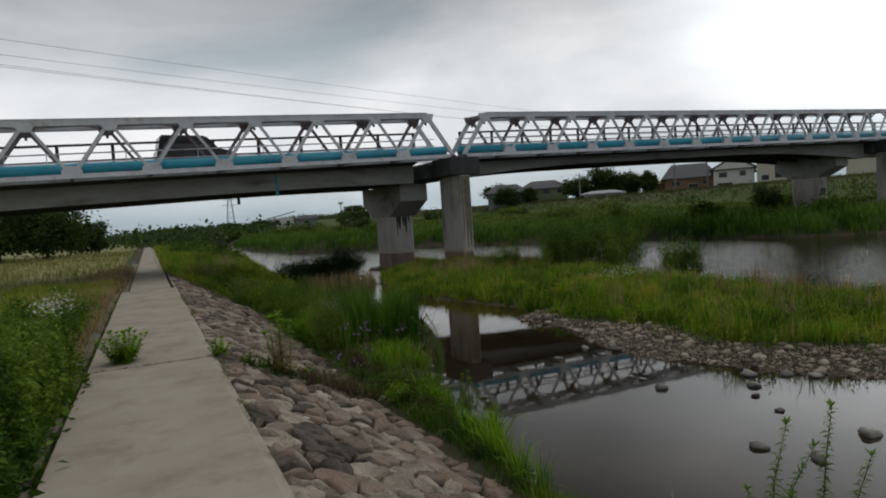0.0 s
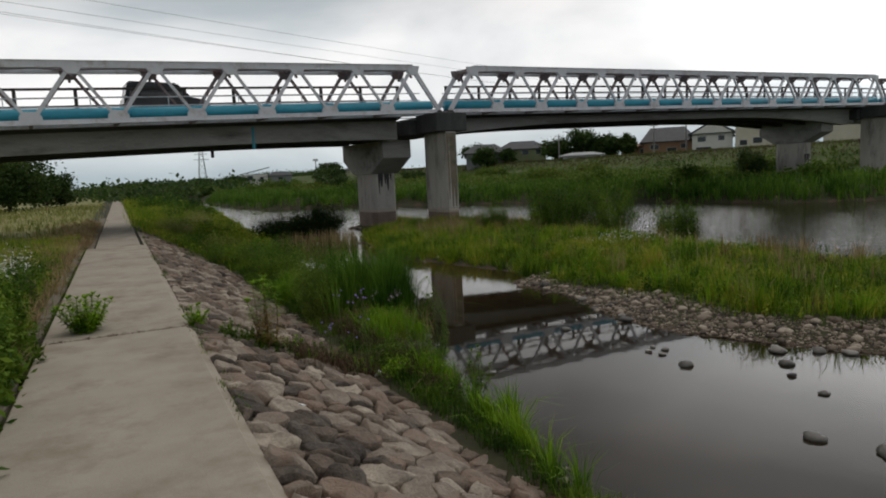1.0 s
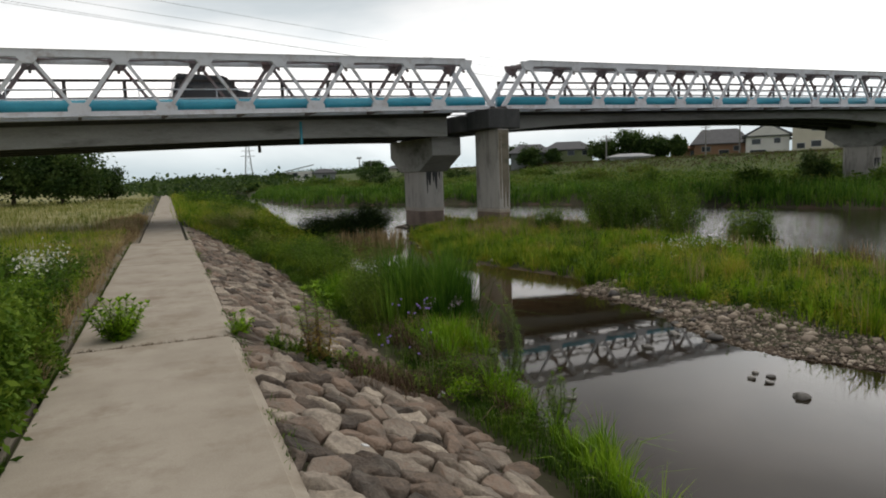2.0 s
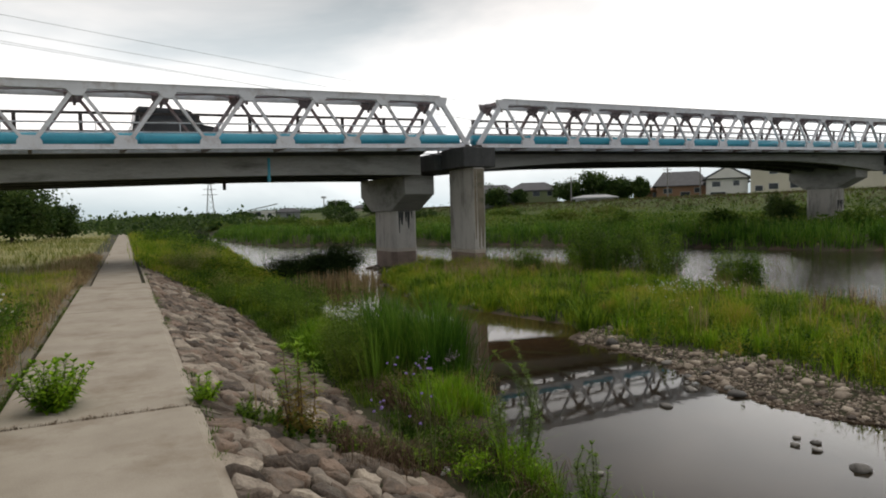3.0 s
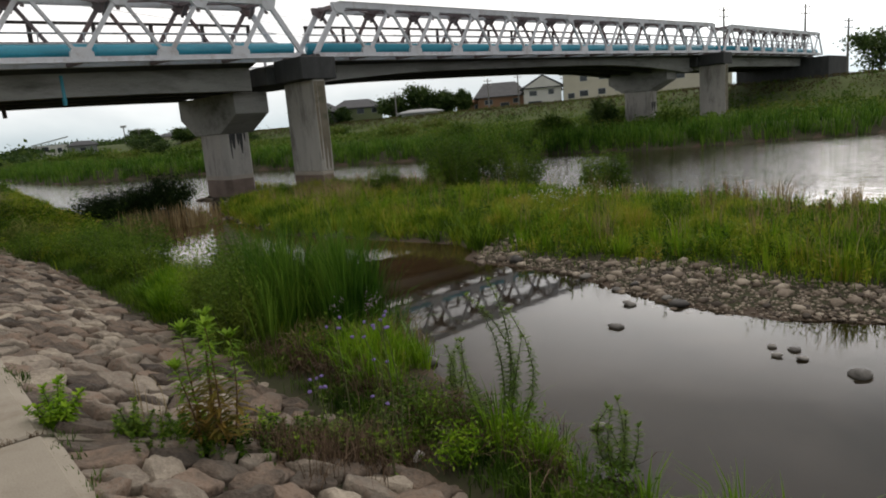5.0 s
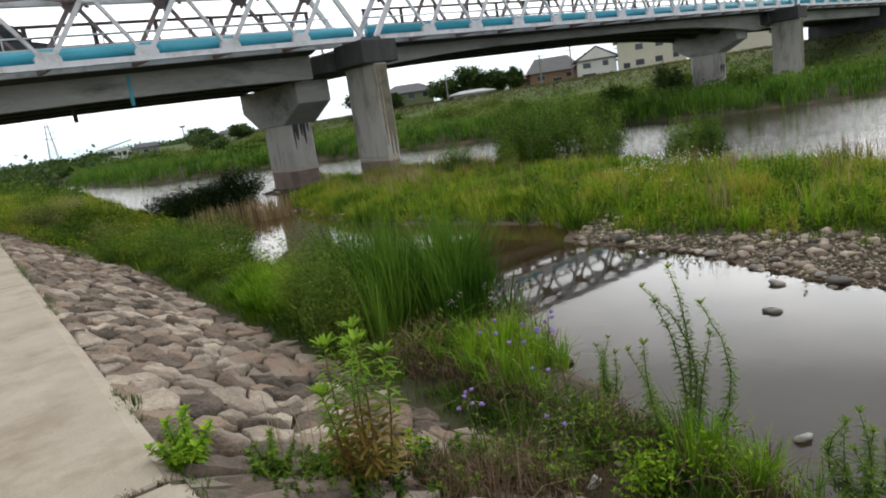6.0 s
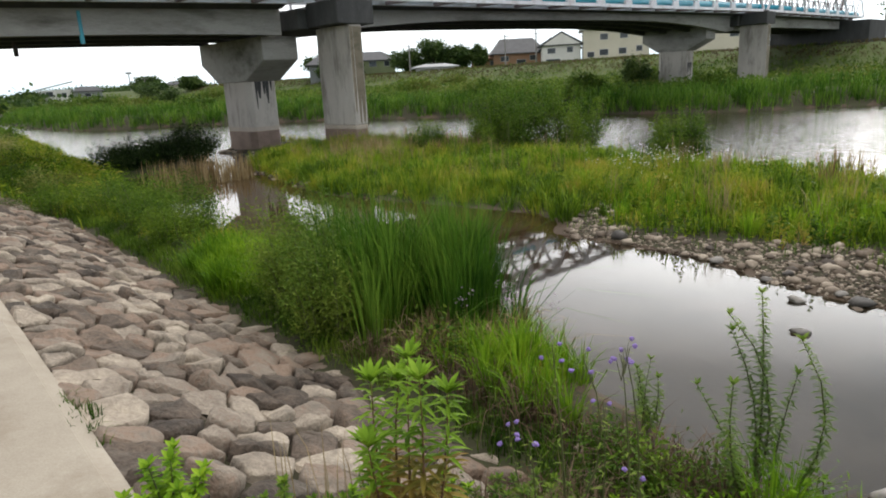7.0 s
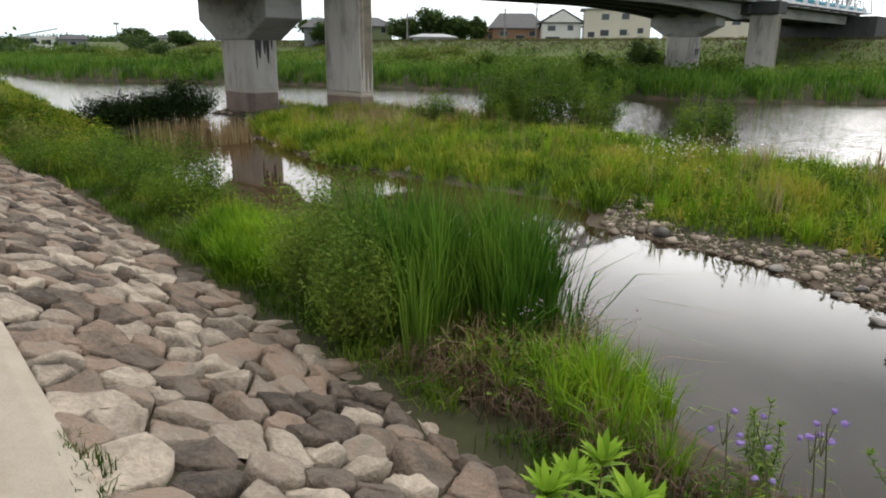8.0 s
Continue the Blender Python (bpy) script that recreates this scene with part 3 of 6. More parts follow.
girder_span(-42.0, 12.45, [(12.4, 0.14, 9.0), (-26.0, 0.3, 10.0)], "weathered concrete girder road bridge with brown railings")
girder_span(14.95, 52.2, [(15.2, 0.34, 9.0), (51.0, 0.75, 14.0)], "weathered concrete girder road bridge with brown railings", 0.64)
girder_span(52.3, 80.0, [(53.5, 0.3, 8.0)], "weathered concrete girder road bridge with brown railings")


def hammerhead(u, top, label):
    """A wall pier with a two-sided bracket head, stained below by floods."""
    root = thing("hammerhead_pier", label, "bridge pier", "bridge piers")
    root.matrix_basis = BRIDGE
    bm = bmesh.new()
    out = [(2.72, top), (2.72, top - 0.86), (4.25, top - 1.62), (6.65, top - 1.62), (7.95, top - 0.86), (7.95, top)]
    prism(bm, out, -(u + 0.78), -(u - 0.78), Matrix(((0, -1, 0, 0), (1, 0, 0, 0), (0, 0, 1, 0), (0, 0, 0, 1))))
    bmesh.ops.recalc_face_normals(bm, faces=bm.faces[:])
    bmesh.ops.bevel(bm, geom=bm.edges[:], offset=0.03, segments=1, affect="EDGES")
    part("pier_head", bm, M_GIRDER, root)
    bands = [(top - 1.6, 0.05, M_PIER, "pier_shaft", 0.0), (0.05, -0.12, M_PIERBAND, "tide_line", 0.002), (-0.12, -2.2, M_PIERWET, "pier_foot", 0.0)]
    for hi, lo, mat, name, grow in bands:
        bm = bmesh.new()
        g = grow
        outline = [(u - 0.68 - g, 4.55), (u - 0.5, 4.3 - g), (u + 0.5, 4.3 - g), (u + 0.68 + g, 4.55), (u + 0.68 + g, 6.35), (u + 0.5, 6.6 + g), (u - 0.5, 6.6 + g), (u - 0.68 - g, 6.35)]
        lo_v = [bm.verts.new((x, y, lo)) for x, y in outline]
        hi_v = [bm.verts.new((x, y, hi)) for x, y in outline]
        bm.faces.new(lo_v)
        bm.faces.new(hi_v)
        for i in range(8):
            bm.faces.new((lo_v[i], lo_v[(i + 1) % 8], hi_v[(i + 1) % 8], hi_v[i]))
        bmesh.ops.recalc_face_normals(bm, faces=bm.faces[:])
        part(name, bm, mat, root)
    for x, z0, z1, w in ((-0.34, 1.85, 0.75, 0.05), (-0.2, 1.85, 1.15, 0.11), (0.02, 1.85, 1.3, 0.07), (0.16, 1.85, 0.95, 0.09), (0.34, 1.85, 1.45, 0.05)):
        bm = bmesh.new()
        prism(bm, [(u + x - w, z0), (u + x + w, z0), (u + x + w * 0.7, (z0 + z1) / 2), (u + x + w * 0.25, z1), (u + x - w * 0.3, z1 + 0.06), (u + x - w * 0.8, (z0 + z1) / 2)], 4.294, 4.302)
        part("drip_stain", bm, M_HEAD, root, "dark drip stain on concrete")
    return root


def wall_pier(u, top, label):
    root = thing("wall_pier", label, "bridge pier", "bridge piers")
    root.matrix_basis = BRIDGE
    # bearing block and cross head are darker than the shaft
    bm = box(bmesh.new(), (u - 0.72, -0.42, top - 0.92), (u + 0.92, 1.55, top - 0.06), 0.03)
    part("pier_head", bm, M_HEAD, root, "dark concrete bearing block")
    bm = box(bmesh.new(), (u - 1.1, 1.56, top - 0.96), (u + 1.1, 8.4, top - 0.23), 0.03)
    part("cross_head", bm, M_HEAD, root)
    for hi, lo, mat, name in ((top - 0.93, 0.06, M_PIER, "pier_shaft"), (0.06, -0.1, M_PIERBAND, "tide_line"), (-0.1, -2.2, M_PIERWET, "pier_foot")):
        bm = box(bmesh.new(), (u - 0.22, -0.34, lo), (u + 0.36, 1.75, hi), 0.03)
        part(name, bm, mat, root)
    for x, w, end in ((-0.13, 0.07, 0.5), (0.04, 0.09, 0.08), (0.21, 0.11, 0.1)):
        z0, z1 = top - 1.0, end
        bm = bmesh.new()
        prism(bm, [(u + x - w, z0), (u + x + w, z0), (u + x + w * 0.8, z0 * 0.6 + z1 * 0.4), (u + x + w * 0.9, z0 * 0.3 + z1 * 0.7), (u + x + w * 0.3, z1), (u + x - w * 0.4, z1 + 0.1), (u + x - w * 0.9, z0 * 0.4 + z1 * 0.6)], -0.346, -0.338)
        part("drip_stain", bm, M_EDGE, root, "dark water streak on concrete")
    for s in (-0.32, 0.3):
        bm = bmesh.new()
        prism(bm, [(u + s - 0.16, top - 0.06), (u + s + 0.16, top - 0.06), (u + s + 0.08, top + 0.06), (u + s - 0.08, top + 0.06)], -0.14, 0.14)
        part("bearing", bm, M_RAIL, root)
    return root


hammerhead(12.62, zc(12.6) - 1.12, "concrete hammerhead pier standing at the river's edge")
wall_pier(13.87, zc(13.87) - 0.04, "slender concrete pier under the truss joint")
hammerhead(49.6, zc(49.6) - 0.95, "concrete hammerhead pier on the far bank")
wall_pier(52.6, zc(52.6) - 0.04, "slender concrete pier on the far bank")
hammerhead(-26.0, zc(-26) - 1.28, "concrete hammerhead pier beside the footpath embankment")
abut = thing("abutment", "concrete bridge abutment on the levee", "abutment", kind="structure")
abut.matrix_basis = BRIDGE
bm = box(bmesh.new(), (77.6, -0.6, 0.5), (84.0, 8.9, zc(78) - 0.2), 0.05)
part("abutment_wall", bm, M_HEAD, abut)
# drain pipes below the left girder
for u, top, low, mat in ((5.35, 3.75, 3.15, M_PIPE), (4.15, 3.2, 2.95, M_RAIL)):
    root = thing("drain_pipe", "short drain pipe below the bridge deck", "pipe")
    root.matrix_basis = BRIDGE
    part("spout", tube(bmesh.new(), (u, 1.9 if mat is M_PIPE else 4.6, top + 0.35), (u, 1.9 if mat is M_PIPE else 4.6, low), 0.07, sides=10), mat, root)

# ---- the stone slope: rounded field stones set close, joints recessed ----
def cells(points, reach, box_):
    """The field of each point: the part of the rectangle nearer to it than to any other."""
    x0, y0, x1, y1 = box_
    P = np.array(points)
    out = []
    for i, (px, py) in enumerate(P):
        near = np.where((np.abs(P[:, 0] - px) < reach) & (np.abs(P[:, 1] - py) < reach))[0]
        poly = [(x0, py - reach), (x1, py - reach), (x1, py + reach), (x0, py + reach)]
        for j in near[np.argsort(np.hypot(*(P[near] - P[i]).T))]:
            if j == i:
                continue
            mx, my = (P[i] + P[j]) / 2
            nx, ny = P[j] - P[i]
            cut = []
            for a, b in zip(poly, poly[1:] + poly[:1]):
                da, db = (a[0] - mx) * nx + (a[1] - my) * ny, (b[0] - mx) * nx + (b[1] - my) * ny
                if da <= 0:
                    cut.append(a)
                if (da < 0) != (db < 0) and da != db:
                    s = da / (da - db)
                    cut.append((a[0] + s * (b[0] - a[0]), a[1] + s * (b[1] - a[1])))
            poly = cut
            if len(poly) < 3:
                break
        out.append([(min(max(x, x0), x1), min(max(y, y0), y1)) for x, y in poly])
    return out


def stone_shape(poly, g, gap=0.011):
    """A field stone that fills its field: a split, tilted top of a few worn planes and steep shoulders. Places in the slope's own plane."""
    c = np.mean(poly, 0)
    P = np.array(poly) - c
    # an even ring round the outline
    closed = np.vstack([P, P[:1]])
    seg = np.hypot(*np.diff(closed, axis=0).T)
    run = np.concatenate([[0], np.cumsum(seg)])
    n = 16
    at = (np.arange(n) + g.uniform(0, 0.5)) / n * run[-1]
    ring = np.stack([np.interp(at, run, closed[:, 0]), np.interp(at, run, closed[:, 1])], 1)
    ring = 0.90 * ring + 0.05 * (np.roll(ring, 1, 0) + np.roll(ring, -1, 0))
    r = np.hypot(*ring.T)[:, None]
    ring = ring * (1 - gap * g.uniform(0.6, 1.9) / np.maximum(r, 0.03))
    size = run[-1] / 6.28
    high = g.uniform(0.30, 0.62) * min(size, 0.16)
    tilt = g.uniform(-0.22, 0.22, 2)
    planes = [(a, g.uniform(0.3, 0.9), g.uniform(0.6, 1.0)) for a in g.uniform(0, 6.283, 5)]
    rings = []
    for s, z in ((1.0, -0.12), (1.0, -0.005), (0.965, 0.62), (0.86, 0.95), (0.5, 1.04)):
        w = ring * s * (1 + g.uniform(-0.03, 0.03, (n, 1)))
        zz = np.full(n, z * high if z > 0 else z)
        if z > 0:
            for a, steep, level in planes:
                zz = np.minimum(zz, high * level - steep * (w[:, 0] * math.cos(a) + w[:, 1] * math.sin(a) - 0.25 * size))
            zz = np.maximum(zz, 0.25 * high * s) + w @ tilt + g.uniform(-0.06, 0.06, n) * high
        rings.append(np.column_stack([w, zz]))
    V = np.vstack(rings + [[[0, 0, rings[-1][:, 2].mean()]]])
    Q = [(k * n + i, k * n + (i + 1) % n, (k + 1) * n + (i + 1) % n, (k + 1) * n + i) for k in range(4) for i in range(n)]
    T = [(4 * n + i, 4 * n + (i + 1) % n, 5 * n) for i in range(n)]
    return c, V, np.array(Q), np.array(T)


g = np.random.RandomState(21)
SLOPE_LEN = math.hypot(TOE - SLOPE_TOP, FALL)
down = Vector((TOE - SLOPE_TOP, 0, -FALL)).normalized()
slope_m = Matrix((down, Vector((0, 1, 0)), down.cross(Vector((0, 1, 0))))).transposed().to_4x4()
slope_m.translation = (SLOPE_TOP, 0, -0.045)
pts = []
yy, row = 1.0, 0
while yy < 44:
    coarse = 0.22 if yy < 30 else 0.28
    xx = g.uniform(0, 0.26)
    while xx < SLOPE_LEN + 0.08:
        if not any(abs(yy - r_ + 0.03) < 0.10 for r_ in (-1.55, 6.3, 14.17, 22.03)):
            pts.append((xx + g.uniform(-0.07, 0.07), yy + g.uniform(-0.095, 0.095)))
        xx += g.uniform(0.20, 0.60)
    yy += coarse
    row += 1
fields = cells(pts, 0.75, (0.0, 0.8, SLOPE_LEN + 0.12, 44.2))
revetment = tagged(new("stone_revetment"), "sloping revetment of rounded brown-grey field stones", "stone slope", kind="structure")
revetment.matrix_basis = slope_m
singles, AV, AQ, AT, base = 0, [], [], [], 0
for poly in fields:
    if len(poly) < 3 or (np.mean(poly, 0)[0] > SLOPE_LEN - 0.12 and g.rand() < 0.35):
        continue
    c, V, Q, T = stone_shape(poly, g)
    if 12.2 < c[1] < 19.5 and singles < 300:
        me = mesh_np("stone", V, Q, T, smooth=True)
        me.materials.append(M_STONE)
        ob = new("stone", me)
        ob.parent = revetment
        ob.location = (c[0], c[1], 0)
        singles += 1
    else:
        AV.append(V + [c[0], c[1], 0])
        AQ.append(Q + base)
        AT.append(T + base)
        base += len(V)
me = mesh_np("further_stones", np.vstack(AV), np.vstack(AQ), np.vstack(AT), smooth=True)
me.materials.append(M_STONES)
ob = tagged(new("further_stones", me), kind="stuff")
ob.parent = revetment


# ---- loose stones at the water ----
def boulder(g, size, flat=0.6, sub=2):
    bm = bmesh.new()
    bmesh.ops.create_icosphere(bm, subdivisions=sub, radius=1.0)
    k = Vector(g.uniform(-50, 50, 3))
    sx, sy = g.uniform(0.8, 1.25), g.uniform(0.7, 1.1)
    for v in bm.verts:
        d = 1 + 0.55 * noise.noise(v.co * 1.1 + k) + 0.3 * noise.noise(v.co * 2.6 + k)
        v.co = Vector((v.co.x * sx, v.co.y * sy, v.co.z * flat)) * d * size
    return bm


POOL_ROCKS = [(9.33, 17.9, 0.27), (9.06, 16.19, 0.17), (8.51, 14.25, 0.20), (8.62, 14.5, 0.12), (8.95, 15.21, 0.12), (8.19, 14.8, 0.13), (8.72, 15.36, 0.11), (7.3, 14.37, 0.12), (5.12, 15.28, 0.17),
              (5.01, 12.96, 0.10), (8.88, 11.54, 0.20), (8.44, 11.07, 0.15), (7.36, 11.77, 0.15), (7.48, 12.32, 0.09), (7.44, 12.55, 0.08), (7.77, 10.08, 0.10), (6.54, 9.33, 0.17), (8.08, 10.7, 0.10),
              (9.3, 11.19, 0.15), (9.53, 10.9, 0.14), (6.76, 8.77, 0.15), (7.8, 8.93, 0.22), (7.69, 12.49, 0.09), (7.65, 12.7, 0.08), (7.32, 14.44, 0.07), (11.3, 34.9, 0.22), (10.4, 31.2, 0.2), (10.1, 24.0, 0.13), (10.3, 22.5, 0.15)]
for x, y, s in POOL_ROCKS:
    ob = part("river_rock", boulder(g, s * 0.62, 0.45, 2), M_ROCK, None, "rounded dark river rock lying in shallow water", smooth=True)
    tagged(ob, category="rock", group="rocks in the pool")
    ob.location = (x, y, max(WATER, float(height(x, y))) + 0.12 * s)
    ob.rotation_euler = (0, 0, g.uniform(0, 6.28))
# shingle along the island's edge
shapes = []
for i in range(12):
    bm = boulder(g, 1.0, 0.55, 2 if i < 6 else 1)
    bm.verts.ensure_lookup_table()
    shapes.append((np.array([v.co for v in bm.verts]), np.array([[v.index for v in f.verts] for f in bm.faces])))
    bm.free()


def shingle(name, places, sizes, label, sink=0.15):
    places = np.asarray(places)
    V, T, base = [], [], 0
    for (x, y), z, s in zip(places, height(places[:, 0], places[:, 1]), sizes):
        P, F = shapes[g.randint(12) if s > 0.035 else 6 + g.randint(6)]
        a = g.uniform(0, 6.28)
        c, n_ = math.cos(a), math.sin(a)
        R = np.array([[c, -n_, 0], [n_, c, 0], [0, 0, 1]])
        V.append(P @ R.T * s + [x, y, z + s * sink])
        T.append(F + base)
        base += len(P)
    me = mesh_np(name, np.vstack(V), None, np.vstack(T), smooth=True)
    me.materials.append(M_RIVERSTONE)
    return tagged(new(name, me), label, "gravel", kind="stuff")


cand = np.column_stack([g.uniform(7.6, 13.5, 40000), g.uniform(8.5, 19.6, 40000)])
di = away(cand[:, 0], cand[:, 1], ISLAND + ISLAND[:1])
isin = inside(cand[:, 0], cand[:, 1], ISLAND)
belt = 1.35 + 0.45 * waves(cand[:, 0], cand[:, 1], 12)
keep = (isin & (di < belt) | ~isin & (di < 0.22) & (g.rand(40000) < 0.3)) & (cand[:, 1] < 18.9 + 0.5 * (cand[:, 0] - 9.2))
cand = cand[keep]
shingle("shingle", cand, 0.010 + 0.020 * g.rand(len(cand)) + 0.08 * g.rand(len(cand)) ** 32, "grey-brown shingle along the water's edge")
mud = np.column_stack([g.uniform(9, 16, 1500), g.uniform(24, 43, 1500)])
dm = away(mud[:, 0], mud[:, 1], ISLAND + ISLAND[:1])
mud = mud[(dm < 0.5)]
shingle("shingle", mud, 0.05 + 0.10 * g.rand(len(mud)) ** 2, "dark stones on the muddy island edge")
toe = np.column_stack([g.uniform(3.85, 4.2, 70), g.uniform(5, 24, 70)])
shingle("shingle", toe, 0.03 + 0.05 * g.rand(70), "small stones at the foot of the slope")

# ---- plants ----
L_GRASS = leafy("river_grass", [(0.05, (0.040, 0.085, 0.009)), (0.35, (0.120, 0.225, 0.015)), (0.60, (0.28, 0.385, 0.028)), (0.83, (0.45, 0.41, 0.056)), (1.0, (0.42, 0.30, 0.095))], patch=0.8)
L_LUSH = leafy("lush_grass", [(0.05, (0.052, 0.134, 0.009)), (0.5, (0.174, 0.336, 0.018)), (0.95, (0.348, 0.504, 0.035))])
L_REED = leafy("dark_reed", [(0.05, (0.026, 0.080, 0.010)), (0.5, (0.088, 0.20, 0.022)), (0.95, (0.20, 0.33, 0.045))], 0.4)
L_WEED = leafy("weed_leaf", [(0.05, (0.026, 0.060, 0.009)), (0.5, (0.082, 0.165, 0.016)), (0.95, (0.205, 0.30, 0.036))], patch=0.9)
L_WILLOW = leafy("willow_leaf", [(0.05, (0.057, 0.116, 0.015)), (0.5, (0.138, 0.231, 0.033)), (0.95, (0.260, 0.339, 0.058))])
L_BRIGHT = leafy("bright_young_leaf", [(0.05, (0.10, 0.20, 0.015)), (0.5, (0.22, 0.38, 0.03)), (0.95, (0.34, 0.50, 0.06))])
L_STRAW = leafy("dry_stalk", [(0.05, (0.18, 0.12, 0.06)), (0.5, (0.34, 0.25, 0.13)), (0.95, (0.50, 0.40, 0.23))], 0.7, 0.15)
L_DEAD = leafy("dead_litter", [(0.05, (0.06, 0.04, 0.025)), (0.5, (0.14, 0.095, 0.06)), (0.95, (0.26, 0.19, 0.13))], 0.8, 0.1)
L_MEADOW = leafy("meadow_grass", [(0.05, (0.09, 0.13, 0.02)), (0.4, (0.20, 0.23, 0.05)), (0.7, (0.36, 0.34, 0.13)), (1.0, (0.52, 0.47, 0.27))], patch=0.25)
L_FAR = leafy("far_bank_green", [(0.05, (0.030, 0.066, 0.010)), (0.4, (0.078, 0.148, 0.019)), (0.7, (0.15, 0.215, 0.035)), (1.0, (0.20, 0.205, 0.06))], patch=0.16)
L_LEVEE = leafy("levee_dry_growth", [(0.05, (0.05, 0.036, 0.018)), (0.5, (0.105, 0.08, 0.04)), (0.95, (0.11, 0.125, 0.04))], patch=0.12)
L_DARK = leafy("dark_shrub_leaf", [(0.05, (0.010, 0.022, 0.008)), (0.5, (0.025, 0.05, 0.014)), (0.95, (0.055, 0.085, 0.025))])
L_TREE = leafy("tree_leaf", [(0.05, (0.019, 0.044, 0.013)), (0.5, (0.048, 0.088, 0.022)), (0.95, (0.102, 0.150, 0.039))], patch=0.4)
L_WHITE = leafy("white_petal", [(0.1, (0.55, 0.55, 0.48)), (0.9, (0.8, 0.8, 0.75))], 0.7, 0.3)
L_PURPLE = leafy("purple_petal", [(0.1, (0.17, 0.11, 0.36)), (0.9, (0.36, 0.26, 0.60))], 0.7, 0.3)
L_PINK = leafy("mauve_flower", [(0.1, (0.30, 0.23, 0.28)), (0.9, (0.48, 0.40, 0.46))], 0.7, 0.3)
M_BARK = surface("bark", [(0.1, (0.03, 0.024, 0.018)), (0.5, (0.07, 0.055, 0.04)), (0.9, (0.13, 0.105, 0.08))], 6.0, 0.9, 0.5, 40)
M_STEM = surface("green_stem", [(0.1, (0.06, 0.08, 0.025)), (0.9, (0.14, 0.15, 0.055))], 8.0, 0.7, 0.1, 40)
M_STEMRED = surface("reddish_stem", [(0.1, (0.10, 0.05, 0.025)), (0.9, (0.22, 0.13, 0.06))], 8.0, 0.7, 0.1, 40)


def blade_arrays(g, P, h, w, lean=0.3, droop=0.15):
    """Blades of grass: places of five corners each, a quad and a triangle."""
    n = len(P)
    a = g.uniform(0, 6.283, n)
    d = np.stack([np.cos(a), np.sin(a), np.zeros(n)], 1)
    turn = a + 1.57 + g.uniform(-0.9, 0.9, n)
    s = np.stack([np.cos(turn), np.sin(turn), np.zeros(n)], 1)
    l = (np.abs(g.normal(0, 1, n)) * lean)[:, None]
    h, w = np.broadcast_to(h, n)[:, None], np.broadcast_to(w, n)[:, None]
    up = np.array([0, 0, 1.0])
    mid = P + up * h * 0.58 + d * h * l * 0.34
    tip = P + up * h * np.maximum(0.35, 1 - droop * l * 2.2) + d * h * l
    V = np.stack([P - s * w * 0.5, P + s * w * 0.5, mid + s * w * 0.42, mid - s * w * 0.42, tip], 1).reshape(-1, 3)
    b = np.arange(n)[:, None] * 5
    return V, b + [0, 1, 2, 3], b + [3, 2, 4]


def leaf_arrays(g, C, size, slim=0.45, level=0.5):
    """Leaves: a slightly folded four-cornered blade each."""
    n = len(C)
    a, t = g.uniform(0, 6.283, n), g.normal(0.1, level, n)
    d = np.stack([np.cos(a) * np.cos(t), np.sin(a) * np.cos(t), np.sin(t)], 1)
    s = np.cross(d, g.normal(0, 1, (n, 3)))
    s /= np.linalg.norm(s, axis=1)[:, None] + 1e-9
    u = np.cross(s, d)
    L = np.broadcast_to(size, n)[:, None] * g.uniform(0.6, 1.3, (n, 1))
    V = np.stack([C - d * L * 0.5, C + s * L * slim * 0.5 + u * L * 0.08, C + d * L * 0.5, C - s * L * slim * 0.5 + u * L * 0.08], 1).reshape(-1, 3)
    return V, np.arange(n)[:, None] * 4 + [0, 1, 2, 3]


def grass(name, P, h, w, material, label, lean=0.3, droop=0.15, seed=1):
    V, Q, T = blade_arrays(np.random.RandomState(seed), P, h, w, lean, droop)
    me = mesh_np(name, V, Q, T)
    me.materials.append(material)
    return tagged(new(name, me), label, "grass", kind="stuff")


def fountains(name, C, H, per, spread, w, material, label, seed=1, lean=0.5):
    """Clumps of grass: blades rise from a tight foot and arch outwards, each clump with a height of its own."""
    q = np.random.RandomState(seed)
    C, H = np.asarray(C), np.repeat(H, per)
    a = q.uniform(0, 6.283, len(H))
    out = np.abs(q.normal(0, 1, len(H)))
    d = np.stack([np.cos(a), np.sin(a)], 1)
    xy = np.repeat(C, per, 0) + d * (out * spread)[:, None]
    P = np.column_stack([xy, np.maximum(height(xy[:, 0], xy[:, 1]), WATER - 0.06) - 0.01])
    d = np.column_stack([d, np.zeros(len(H))])
    turn = a + 1.57 + q.uniform(-0.8, 0.8, len(H))
    s_ = np.stack([np.cos(turn), np.sin(turn), np.zeros(len(H))], 1) * (w * q.uniform(0.6, 1.3, len(H)))[:, None]
    h = (H * q.uniform(0.45, 1.08, len(H)))[:, None]
    l = (lean * (0.25 + 0.75 * out))[:, None]
    up = np.array([0, 0, 1.0])
    mid = P + up * h * 0.62 + d * h * l * 0.35
    tip = P + up * h * np.clip(1.02 - 0.28 * l, 0.45, 1) + d * h * l
    V = np.stack([P - s_ * 0.4, P + s_ * 0.4, mid + s_ * 0.5, mid - s_ * 0.5, tip], 1).reshape(-1, 3)
    b = np.arange(len(H))[:, None] * 5
    me = mesh_np(name, V, b + [0, 1, 2, 3], b + [3, 2, 4])
    me.materials.append(material)
    return tagged(new(name, me), label, "grass", kind="stuff")


